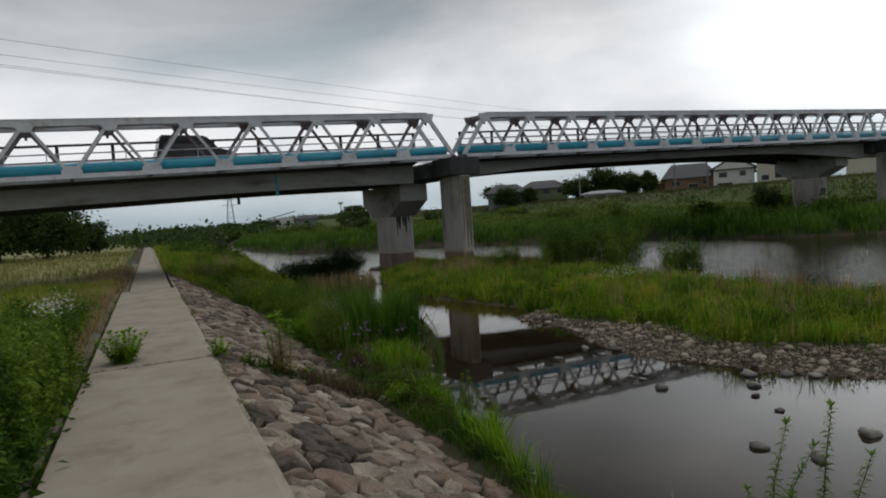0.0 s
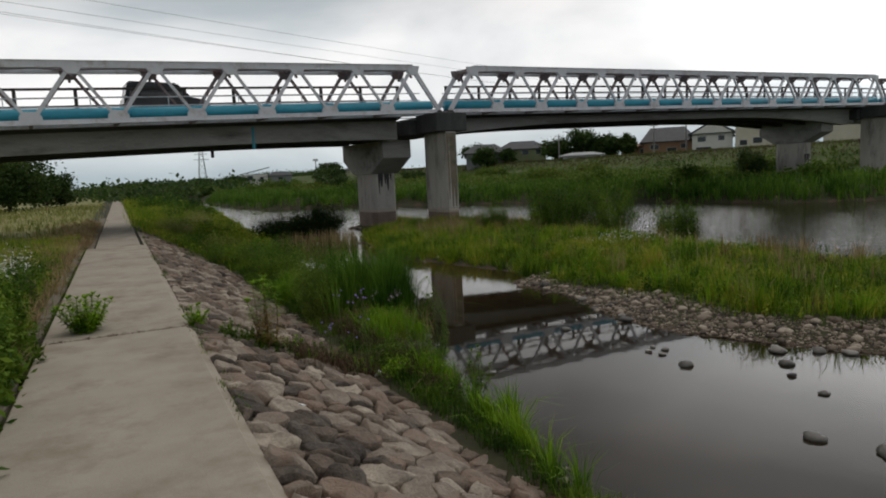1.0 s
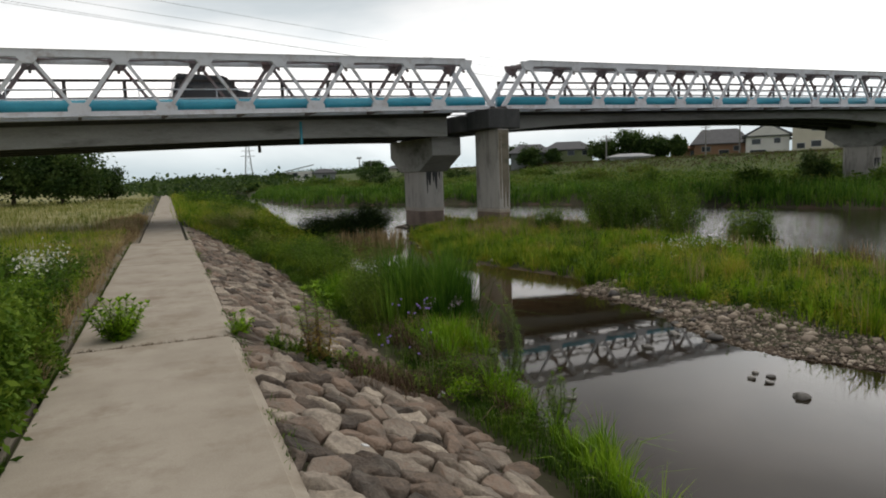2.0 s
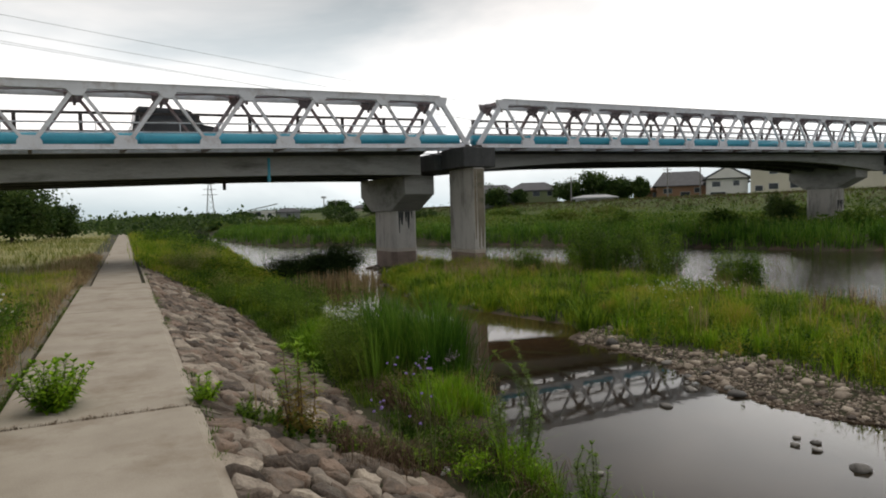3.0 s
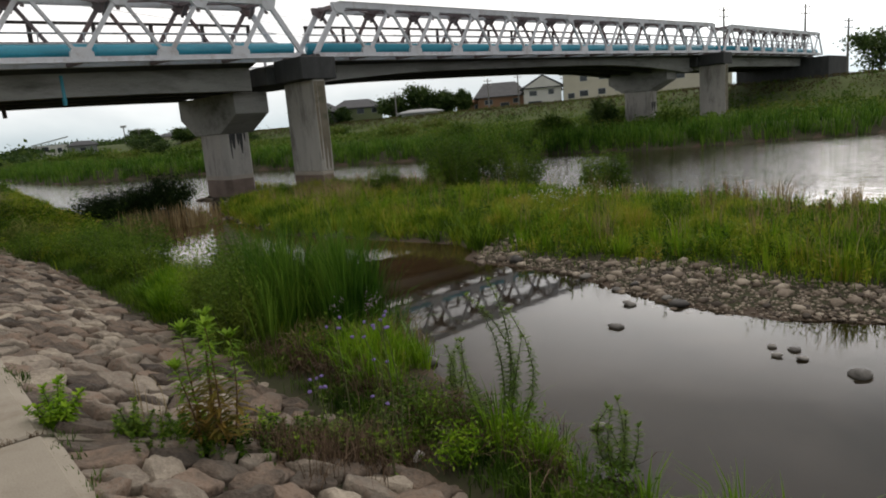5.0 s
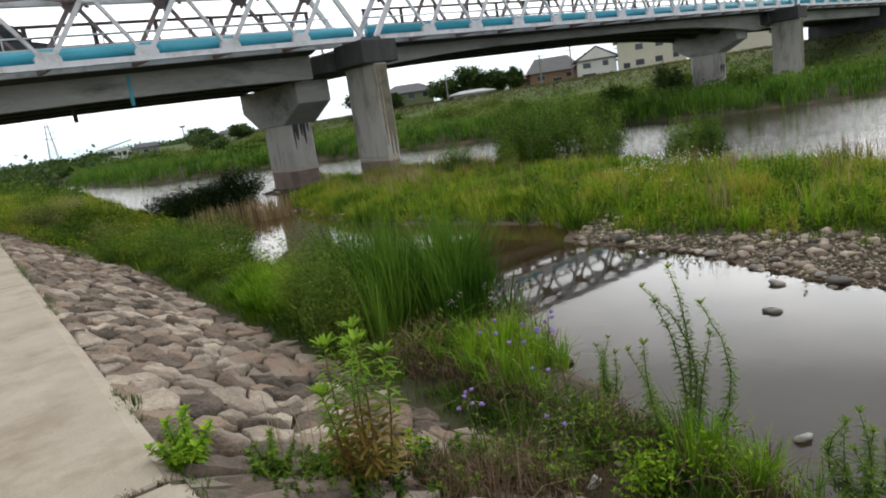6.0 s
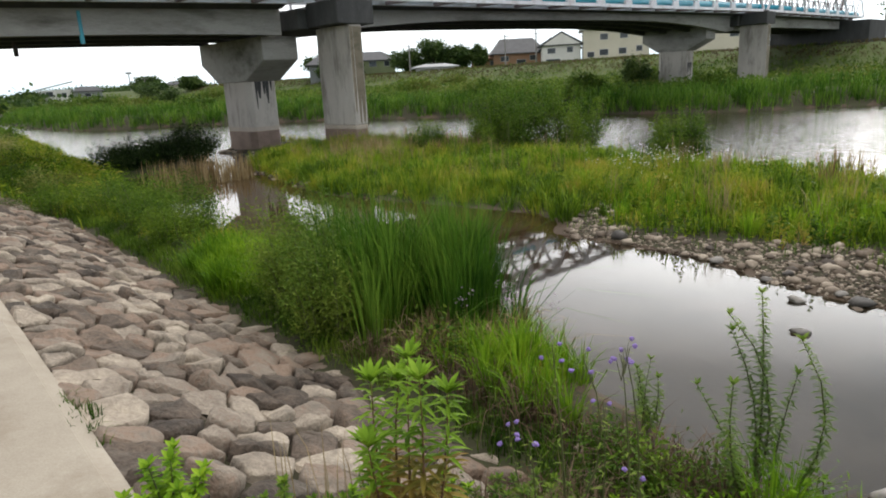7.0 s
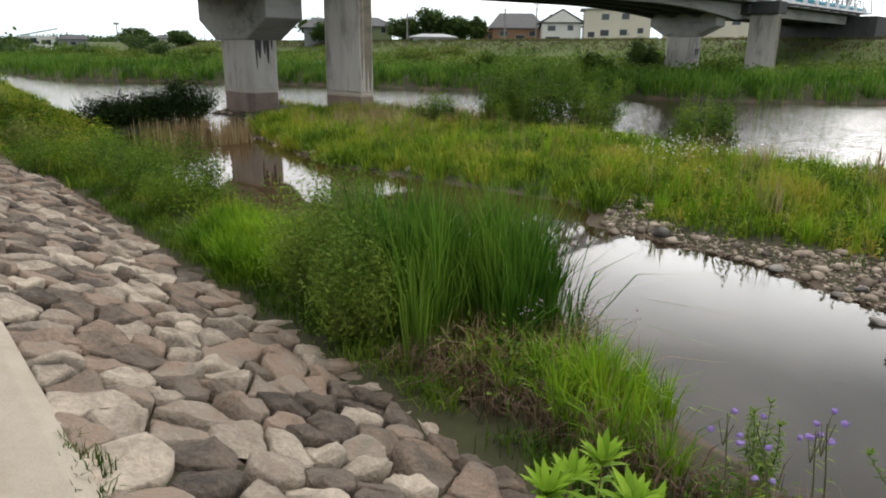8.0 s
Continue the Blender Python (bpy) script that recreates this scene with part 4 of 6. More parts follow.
def leafy_clumps(name, C, H, per, spread, size, material, label, slim=0.4):
    """Clumps of leafy weeds: leaves on upright spires that narrow towards the top."""
    C = np.asarray(C)
    spires = 5
    S = np.repeat(C, spires, 0) + g.normal(0, spread, (len(C) * spires, 2))
    Hs = np.repeat(H, spires) * g.uniform(0.55, 1.05, len(S))
    xy, hs = np.repeat(S, per, 0), np.repeat(Hs, per)
    t = g.uniform(0.04, 1.0, len(xy)) ** 0.8
    xy = xy + g.normal(0, 1, xy.shape) * (0.10 * hs * (1.15 - t))[:, None]
    z = np.maximum(height(xy[:, 0], xy[:, 1]), WATER) + hs * t
    V, Q = leaf_arrays(g, np.column_stack([xy, z]), size * (1.2 - 0.6 * t), slim, 0.5)
    me = mesh_np(name, V, Q)
    me.materials.append(material)
    return tagged(new(name, me), label, "weeds", kind="stuff")


def tufts(g, centres, per, spread):
    """Points in tufts round their centres, on the ground."""
    C = np.repeat(np.asarray(centres), per, 0)
    xy = C + g.normal(0, spread, C.shape)
    return np.column_stack([xy, height(xy[:, 0], xy[:, 1]) - 0.01])


def field(g, n, lo, hi, test):
    xy = np.column_stack([g.uniform(lo[0], hi[0], n), g.uniform(lo[1], hi[1], n)])
    return xy[test(xy[:, 0], xy[:, 1])]


def island_ok(margin):
    def test(x, y):
        d = away(x, y, ISLAND + ISLAND[:1])
        return inside(x, y, ISLAND) & (d > margin + 0.35 * waves(x, y, 12) * (y < 21)) & (np.hypot(x - 13.6, y - 38) > 2.2)
    return test


def near_ok(lo, hi):
    """On the own bank, at lo to hi metres from the water, beyond the stones."""
    def test(x, y):
        d = away(x, y, NEAR_EDGE)
        return inside(x, y, near_land) & (d > lo) & (d < hi)
    return test


g = np.random.RandomState(5)
def island_rim(margin, lo, hi):
    """On the island, from margin metres inside its edge, between two stretches of the river."""
    def test(x, y):
        return inside(x, y, ISLAND) & (away(x, y, ISLAND + ISLAND[:1]) > margin) & (y > lo) & (y < hi) & (np.hypot(x - 13.6, y - 38) > 2.2)
    return test


# island: an uneven sward, arching clumps of several kinds, leafy weeds, seed stalks
c = field(g, 9000, (8, 6), (19, 43), lambda x, y: island_ok(1.3)(x, y) | island_rim(0.3, 19.8, 43)(x, y))
P = tufts(g, c, 10, 0.13)
hh = (0.26 + 0.10 * waves(P[:, 0] * 0.7, P[:, 1] * 0.7, 31) + 0.08 * waves(P[:, 0] * 2.3, P[:, 1] * 2.3, 36)) * g.uniform(0.6, 1.3, len(P))
grass("river_grass", P, np.maximum(hh, 0.08), 0.017, L_GRASS, "tall yellow-green grass covering the river island", 0.55, 0.25, seed=2)
c = field(g, 2600, (8, 6), (16, 24), island_ok(0.85))
P = tufts(g, c, 9, 0.12)
grass("low_grass", P, g.uniform(0.06, 0.20, len(P)), 0.012, L_WEED, "low weedy grass behind the shingle", 0.5, seed=3)
c = field(g, 2600, (8, 6), (19, 43), island_ok(1.35))
H = g.uniform(0.22, 0.52, len(c)) + 0.16 * waves(c[:, 0] * 0.9, c[:, 1] * 0.9, 37)
fountains("tussocks", c, np.maximum(H, 0.18), 30, 0.085, 0.011, L_GRASS, "arching tussocks of yellow-green grass on the island", 44)
c = field(g, 2600, (8, 6), (19, 43), lambda x, y: island_ok(1.3)(x, y) & (waves(x * 0.8, y * 0.8, 38) > -0.1))
fountains("lush_tussocks", c, g.uniform(0.25, 0.6, len(c)), 32, 0.09, 0.011, L_LUSH, "bright green tussocks of grass on the island", 45, 0.4)
c = field(g, 1500, (8, 19), (13.5, 34), lambda x, y: island_rim(0.0, 19.3, 34)(x, y) & (away(x, y, ISLAND + ISLAND[:1]) < 1.7))
fountains("bank_edge_grass", c, g.uniform(0.3, 0.62, len(c)), 36, 0.10, 0.014, L_GRASS, "grass hanging over the island's muddy edge", 46, 0.6)
c = field(g, 700, (8, 6), (19, 36), lambda x, y: island_ok(1.15)(x, y) & (waves(x * 1.1, y * 1.1, 39) > 0.1))
leafy_clumps("island_weeds", c, g.uniform(0.2, 0.6, len(c)), 30, 0.14, 0.085, L_WEED, "dark broad-leaved weeds among the island grass")
c = field(g, 500, (8, 6), (19, 36), lambda x, y: island_ok(1.2)(x, y) & (waves(x * 1.0, y * 1.0, 40) > 0.2))
leafy_clumps("island_weeds", c, g.uniform(0.3, 0.75, len(c)), 30, 0.12, 0.075, L_WILLOW, "grey-green leafy weeds among the island grass", 0.3)
c = field(g, 2600, (8, 6), (19, 40), island_ok(1.2))
leafy_clumps("leafy_sward", c, g.uniform(0.16, 0.5, len(c)) + 0.1 * waves(c[:, 0] * 0.9, c[:, 1] * 0.9, 37), 16, 0.15, 0.07, L_GRASS, "yellow-green leafy weeds of the island sward", 0.35)
c = field(g, 130, (9, 9), (19, 34), island_ok(1.3))
P = tufts(g, c, 16, 0.12)
grass("seed_grass", P, g.uniform(0.4, 0.95, len(P)), 0.008, L_STRAW, "straw-coloured seeding grass on the island", 0.25, seed=4)
c = np.column_stack([g.normal(15.6, 1.5, 60), g.normal(31.5, 2.2, 60)])
c = np.vstack([c, np.column_stack([g.normal(16.0, 1.6, 150), g.normal(14.5, 2.4, 150)]), np.column_stack([g.normal(12.6, 0.9, 40), g.normal(29.5, 1.0, 40)])])
c = c[island_ok(1.0)(c[:, 0], c[:, 1])]
fountains("dock_stalks", c, g.uniform(0.45, 0.8, len(c)), 22, 0.14, 0.014, L_STRAW, "reddish-brown dry dock stalks among the grass", 6, 0.25)
# own bank below the slope
def sedge_patch(x, y):
    return ((x - 4.35) / 0.62) ** 2 + ((y - 20.3) / 1.25) ** 2 < 1


c = field(g, 2400, (3.6, 15.1), (8.5, 33), near_ok(0.1, 6.0))
c = c[(c[:, 0] > 4.12 + np.clip((17.5 - c[:, 1]) * 0.12, 0, 0.4)) & (waves(c[:, 0] * 1.6, c[:, 1] * 1.6, 77) > -0.35) & ~sedge_patch(c[:, 0], c[:, 1])]
P = tufts(g, c, 16, 0.11)
hh = (np.where(P[:, 1] > 18.8, 0.26, 0.34) + 0.12 * waves(P[:, 0] * 1.3, P[:, 1] * 1.3, 33)) * g.uniform(0.55, 1.3, len(P))
grass("bank_grass", P, np.maximum(hh, 0.1), 0.011, L_GRASS, "mixed grass on the bank below the stones", 0.35, seed=7)
c = field(g, 420, (3.6, 19), (5.2, 21.7), sedge_patch)
fountains("lush_sedge", c, g.uniform(0.3, 0.55, len(c)), 44, 0.07, 0.010, L_LUSH, "bright green sedge at the foot of the stones", 8, 0.45)
c = np.vstack([np.column_stack([g.normal(a, r_, n_), g.normal(b, s_, n_)]) for a, b, r_, s_, n_ in ((4.75, 15.55, 0.16, 0.22, 26), (4.35, 15.75, 0.15, 0.3, 14), (4.3, 14.9, 0.1, 0.2, 6), (4.2, 12.9, 0.12, 0.3, 10), (4.12, 11.6, 0.1, 0.5, 12), (4.0, 10.2, 0.1, 0.7, 8))])
fountains("water_sedge", c, g.uniform(0.28, 0.62, len(c)), 46, 0.055, 0.009, L_LUSH, "bright green sedge tufts at the water's edge", 18, 0.5)
# the tall reed clump
c = np.vstack([np.column_stack([g.normal(4.85, 0.30, 40), g.normal(17.3, 0.40, 40)]), np.column_stack([g.normal(5.22, 0.16, 22), g.normal(16.9, 0.25, 22)])])
fountains("reed_clump", c, g.uniform(0.95, 1.6, len(c)), 70, 0.10, 0.010, L_REED, "tall dark green reed clump at the pool", 9, 0.27)
c = np.column_stack([g.normal(5.55, 0.1, 5), g.normal(16.5, 0.15, 5)])
fountains("fallen_reeds", c, g.uniform(0.6, 0.9, 5), 12, 0.05, 0.014, L_REED, "reed blades fallen over the water", 19, 1.5)
c = np.column_stack([g.normal(4.85, 0.4, 44), g.normal(16.4, 0.35, 44)])
P = tufts(g, c, 18, 0.1)
grass("dead_reed", P, g.uniform(0.15, 0.5, len(P)), 0.011, L_STRAW, "dead straw-coloured reed litter at the reed foot", 0.9, seed=10)
# cattails by the pier
c = np.column_stack([g.uniform(6.6, 9.4, 100), g.uniform(30.6, 33.0, 100)])
P = np.column_stack([c, np.full(len(c), WATER - 0.05)])
P = np.repeat(P, 7, 0) + np.column_stack([g.normal(0, 0.12, (len(c) * 7, 2)), np.zeros(len(c) * 7)])
grass("cattails", P, g.uniform(0.35, 0.85, len(P)), 0.024, L_STRAW, "dry tan cattails standing in shallow water", 0.12, seed=11)
# left verge: rank weeds and white flowers, then the hay meadow
c = field(g, 9000, (-9.0, -4.0), (-0.62, 32), lambda x, y: g.rand(len(x)) < np.clip(1.1 - (-0.62 - x) / 5, 0.25, 1) * np.where(y < 5, 0.5, np.where((x > -1.6) & (y < 14), 0.4, 1)))
P = tufts(g, c, 14, 0.10)
tall = np.where(P[:, 1] < 18, 0.42, 0.28)
grass("verge_grass", P, tall * g.uniform(0.4, 1.3, len(P)), 0.012, L_GRASS, "rank grass and weeds beside the footpath", 0.4, seed=12)
c = field(g, 6500, (-40, -5), (-0.7, 90), lambda x, y: ((x < -2.0) & (y > 14)) | (y > 26) | (x < -6))
P = tufts(g, c, 9, 0.35)
grass("meadow_grass", P, g.uniform(0.12, 0.42, len(P)), 0.03, L_MEADOW, "pale grassy meadow beside the footpath", 0.5, seed=13)
c = field(g, 5200, (-6.0, 11), (-0.8, 27), lambda x, y: (waves(x, y * 0.6, 41) > 0.0) & ((y > 15.5) | (g.rand(len(x)) < 0.4)))
base_ = height(c[:, 0], c[:, 1])
C = np.repeat(np.column_stack([c, base_ + np.where(c[:, 1] < 19, 0.58, 0.46) + g.normal(0, 0.1, len(c))]), 5, 0) + g.normal(0, 0.06, (len(c) * 5, 3))
V, Q = leaf_arrays(g, C, 0.04, 0.9, 0.3)
me = mesh_np("white_wildflowers", V, Q)
me.materials.append(L_WHITE)
tagged(new("white_wildflowers", me), "small white daisy-like wildflowers over the verge", "flowers", kind="stuff")
c = np.column_stack([g.normal(13.5, 0.8, 110), g.normal(19.9, 0.5, 110)])
C = np.repeat(np.column_stack([c, height(c[:, 0], c[:, 1]) + g.uniform(0.35, 0.55, len(c))]), 3, 0) + g.normal(0, 0.05, (330, 3))
V, Q = leaf_arrays(g, C, 0.035, 0.9, 0.3)
me = mesh_np("white_wildflowers", V, Q)
me.materials.append(L_WHITE)
tagged(new("white_wildflowers", me), "patch of white wildflowers on the island", "flowers", kind="stuff")
# overgrown strip right of the path, far on
c = field(g, 6500, (1.5, 26), (9.5, 110), lambda x, y: inside(x, y, near_land) & (x > 1.5 + np.clip((36 - y) * 0.28, 0, 2.3)) & ~((x > 6.0) & (y > 33) & (y < 39)) & (g.rand(len(x)) < np.clip(1.4 - y / 90, 0.25, 1)))
P = tufts(g, c, 13, 0.2)
hh = (0.6 + 0.22 * waves(P[:, 0] * 0.8, P[:, 1] * 0.5, 51)) * g.uniform(0.5, 1.25, len(P)) * np.clip(1.25 - 0.75 * (P[:, 0] - 1.0) / (0.17 * P[:, 1]), 0.3, 1) * np.where(P[:, 1] < 45, 0.7, 1.0)
grass("bank_thicket_grass", P, np.maximum(hh, 0.15), 0.026, L_GRASS, "yellow-green thicket of grass along the bank", 0.35, seed=14)
# far bank: dark reed fringe, then the flood meadow
c = field(g, 26000, (9, 5), (85, 110), lambda x, y: inside(x, y, far_land) & (away(x, y, FAR_EDGE) < 5.0))
P = tufts(g, c, 9, 0.25)
grass("far_reed_fringe", P, g.uniform(0.4, 1.15, len(P)), 0.05, L_REED, "dark green reed fringe of the far bank", 0.3, seed=15)
c = field(g, 9000, (11, 5), (66, 70), lambda x, y: inside(x, y, far_land) & (away(x, y, FAR_EDGE) < 1.3))
fountains("far_reed_edge", c, g.uniform(0.7, 1.35, len(c)), 16, 0.16, 0.045, L_REED, "dark reeds leaning over the far bank's edge", 48, 0.45)
c = field(g, 15000, (12, 0), (98, 190), lambda x, y: inside(x, y, far_land) & (away(x, y, FAR_EDGE) >= 4.0) & ~((away(x, y, LEVEE) < 13) & (g.rand(len(x)) < 0.55)))
P = tufts(g, c, 6, 0.5)
grass("flood_meadow", P, g.uniform(0.15, 0.5, len(P)), 0.11, L_FAR, "green flood meadow below the levee", 0.5, seed=16)


def undergrowth(name, c, low, high, size, material, label, per=6):
    n_ = len(c) * per
    xy = np.repeat(c, per, 0) + g.normal(0, 0.16, (n_, 2))
    C = np.column_stack([xy, height(xy[:, 0], xy[:, 1]) + g.uniform(low, high, n_) * g.uniform(0.5, 1, n_)])
    V, Q = leaf_arrays(g, C, size, 0.4, 0.5)
    me = mesh_np(name, V, Q)
    me.materials.append(material)
    return tagged(new(name, me), label, "weeds", kind="stuff")


undergrowth("bank_weeds", field(g, 1500, (3.75, 14.4), (7.2, 30), lambda x, y: near_ok(0.05, 6)(x, y) & ~sedge_patch(x, y) & (x > 4.1) & (y > 15.8) & (waves(x * 1.5, y * 1.5, 78) > 0.0)), 0.03, 0.5, 0.055, L_WEED, "broad-leaved weeds on the bank", 34)
c = np.vstack([field(g, 520, (-3.4, 5.0), (-0.6, 15.5), lambda x, y: (x > -1.7) | (waves(x * 1.2, y, 61) > -0.1)), np.column_stack([-0.5 - np.abs(g.normal(0, 0.22, 170)), g.uniform(5.5, 14.0, 170)])])
H = g.uniform(0.55, 1.2, len(c)) * np.where(c[:, 1] < 13.0, 1.0, 0.7)
leafy_clumps("verge_weeds", c, H, 52, 0.10, 0.10, L_WEED, "dense leafy weeds beside the footpath")
c = np.column_stack([-0.42 - np.abs(g.normal(0, 0.8, 1100)), g.uniform(12.5, 44, 1100)])
c[:, 0] += np.where(c[:, 1] > 28, 0.2, 0.0)
fountains("dry_verge_grass", c, g.uniform(0.12, 0.42, len(c)), 22, 0.08, 0.008, L_STRAW, "dry straw-coloured grass along the path's edge", 47, 0.8)
c = field(g, 300, (-3.6, 5.0), (-0.75, 17.5), lambda x, y: waves(x * 1.2, y, 63) > -0.2)
leafy_clumps("verge_weeds", c, g.uniform(0.5, 0.9, len(c)), 40, 0.09, 0.06, L_LUSH, "bright leafy weeds beside the footpath", 0.3)
undergrowth("thicket_weeds", field(g, 2200, (1.8, 27), (6.5, 70), lambda x, y: inside(x, y, near_land) & (x > 1.6 + np.clip((36 - y) * 0.28, 0, 2.3))), 0.05, 0.42, 0.13, L_GRASS, "leafy thicket along the bank", 20)
undergrowth("far_bank_weeds", field(g, 9000, (9, 5), (85, 110), lambda x, y: inside(x, y, far_land) & (away(x, y, FAR_EDGE) < 7.0)), 0.1, 1.0, 0.22, L_FAR, "rank weeds along the far bank", 6)
undergrowth("flood_weeds", field(g, 14000, (12, 0), (92, 150), lambda x, y: inside(x, y, far_land) & (away(x, y, FAR_EDGE) >= 2.0) & (away(x, y, LEVEE) > 9) & (waves(x * 0.25, y * 0.25, 91) > -0.6)), 0.05, 0.8, 0.3, L_FAR, "rank green weeds of the flood meadow", 9)
undergrowth("levee_growth", field(g, 22000, (60, -10), (100, 190), lambda x, y: (away(x, y, LEVEE) < 9)), 0.05, 0.4, 0.2, L_LEVEE, "brownish dry growth on the levee slope", 9)


def leaf_mass(g, parent, name, centres, spread, n, size, material, slim=0.5):
    """Leaves in clumps round the given centres."""
    C = np.asarray(centres)[g.randint(len(centres), size=n)] + g.normal(0, 1, (n, 3)) * spread
    V, Q = leaf_arrays(g, C, size, slim, 0.6)
    me = mesh_np(name, V, Q)
    me.materials.append(material)
    ob = new(name, me)
    ob.parent = parent
    return ob


def stem_bm(bm, pts, r0, r1, sides=5):
    """A bent, tapered stem through the points."""
    rings = []
    for i, p in enumerate(pts):
        p = Vector(p)
        q = Vector(pts[min(i + 1, len(pts) - 1)]) - Vector(pts[max(i - 1, 0)])
        rot = q.to_track_quat("Z", "Y").to_matrix()
        r = r0 + (r1 - r0) * i / (len(pts) - 1)
        rings.append([bm.verts.new(p + rot @ Vector((r * math.cos(6.283 * k / sides), r * math.sin(6.283 * k / sides), 0))) for k in range(sides)])
    for a, b in zip(rings[:-1], rings[1:]):
        for k in range(sides):
            bm.faces.new((a[k], a[(k + 1) % sides], b[(k + 1) % sides], b[k]))
    return bm


def shrub(name, x, y, wide, high, leaves, size, leaf, label, category="shrub", stems=14, upright=0.6, z=None, slim=0.35, group="", loose=0.0):
    """Many bent stems from one foot, leaves along their upper parts."""
    z = float(height(x, y)) if z is None else z
    root = thing(name, label, category, group, at=(x, y, z))
    bm = bmesh.new()
    C = []
    for i in range(stems):
        a, r = g.uniform(0, 6.283), wide * math.sqrt(g.uniform(0.02, 1))
        top = Vector((math.cos(a) * r, math.sin(a) * r, high * g.uniform(0.55 - 0.15 * loose, 1.05 + 0.12 * loose) * (1 - 0.35 * (r / wide) ** 2)))
        foot = Vector((math.cos(a), math.sin(a), 0)) * r * (0.25 + 0.3 * (1 - upright) + 0.4 * loose)
        mid = foot.lerp(top, 0.5) + Vector((0, 0, high * 0.08))
        pts_ = [foot - Vector((0, 0, 0.05)), foot.lerp(mid, 0.6), mid, top]
        stem_bm(bm, pts_, 0.006 + 0.008 * high, 0.002, 4)
        for s in np.linspace(0.12, 1.0, 9):
            q = foot.lerp(mid, s * 2) if s < 0.5 else mid.lerp(top, s * 2 - 1)
            C.append(tuple(q))
    part("stem", bm, M_STEM, root)
    leaf_mass(g, root, "foliage", C, min((0.16 - 0.1 * loose) * wide + 0.05, 0.3) * np.array([1, 1, 0.8]), leaves, size, leaf, slim)
    return root


for x, y, w, h_, n_ in ((16.3, 26.9, 1.25, 1.85, 6500), (17.7, 25.7, 1.15, 1.8, 6000), (16.8, 28.4, 1.0, 1.6, 4000), (17.1, 21.6, 0.75, 1.25, 3600), (17.7, 22.4, 0.5, 1.0, 1800), (18.0, 29.0, 0.8, 1.2, 2200), (14.6, 29.2, 0.7, 0.8, 1500)):
    shrub("willow_shrub", x, y, w, h_ * 1.2, int(n_ * 2.2), 0.09, L_WEED, "dark green willow shrub on the river island", "shrub", 60, 0.95, slim=0.24, group="island willows", loose=1.0)
for x, y, w, h_, n_ in ((6.9, 36.0, 0.8, 1.1, 2200), (7.7, 36.4, 0.8, 1.0, 2200), (8.5, 36.3, 0.85, 1.15, 2400), (9.5, 36.2, 0.8, 1.55, 2600)):
    shrub("dark_bush", x, y, w, h_, n_ * 3, 0.10, L_DARK, "dark green low bush on a spit beside the pier", "shrub", 30, 0.75, z=WATER + 0.02, group="bushes by the pier")
for x, y, w, h_, n_, m_ in ((4.5, 23.2, 0.7, 1.0, 3600, L_WEED), (4.4, 24.9, 0.55, 0.85, 2400, L_WEED), (4.35, 18.5, 0.65, 1.25, 4200, L_WILLOW), (4.05, 17.6, 0.45, 1.0, 2800, L_WILLOW), (4.9, 19.2, 0.6, 1.05, 2600, L_WILLOW), (4.9, 26.0, 0.9, 1.0, 2400, L_WEED), (4.4, 27.2, 0.7, 0.8, 1600, L_WEED),
                            (3.4, 28.5, 0.9, 0.85, 2400, L_WEED), (4.6, 29.5, 1.0, 0.6, 2200, L_WEED), (3.2, 32.5, 1.0, 0.9, 2000, L_WEED), (3.6, 36.5, 1.1, 0.7, 1700, L_WEED), (3.0, 39.0, 1.0, 0.9, 2200, L_MEADOW), (4.3, 44.5, 1.3, 1.0, 2000, L_MEADOW), (3.9, 31.0, 0.8, 0.7, 2200, L_MEADOW),
                            (3.6, 42, 1.2, 0.8, 1600, L_WEED), (3.6, 49, 1.5, 1.3, 1600, L_WEED), (4.6, 33.6, 0.9, 0.7, 1700, L_GRASS), (5.0, 40, 1.1, 0.8, 1500, L_GRASS), (5.4, 54, 1.5, 1.2, 1600, L_WEED), (3.6, 60, 1.9, 1.6, 2400, L_WEED), (5.4, 66, 2.2, 1.8, 2800, L_TREE), (4.0, 75, 2.4, 2.1, 2800, L_TREE), (5.5, 88, 2.6, 2.2, 2800, L_TREE)):
    shrub("bank_shrub", x, y, w, h_, n_ * 3 if y < 30 else n_ * 2 if y < 50 else n_, 0.05 if y < 30 else 0.09 if y < 50 else 0.25, m_, "leafy green shrub growing on the river bank", "shrub", 30, 0.6, slim=0.28, group="bank shrubs", loose=0.7 if y < 50 else 0.0)
for x, y, w, h_ in ((20, 80, 2.0, 1.3), (29, 101, 3.2, 3.0), (34, 96, 2.4, 1.6), (23, 72, 1.6, 1.0), (40, 62, 2.0, 1.6), (36.5, 50, 1.4, 1.3), (38, 41, 1.2, 1.5), (47, 43.5, 1.3, 2.3), (50, 45.5, 1.7, 1.2), (55, 47, 1.6, 1.1), (41.5, 34, 1.1, 1.1), (60, 80, 2.2, 1.8), (52, 92, 2.2, 1.9), (26, 120, 3.4, 1.8), (15, 130, 3, 1.6), (18, 100, 2.6, 1.3), (46, 110, 2.6, 2.0), (58, 105, 2.4, 1.7)):
    shrub("far_bush", x, y, w, h_, 2000, 0.24 + 0.0016 * y, L_TREE if h_ > 1.9 else L_FAR, "rounded green bush on the far bank", "shrub", 14, 0.5, group="far bank bushes")
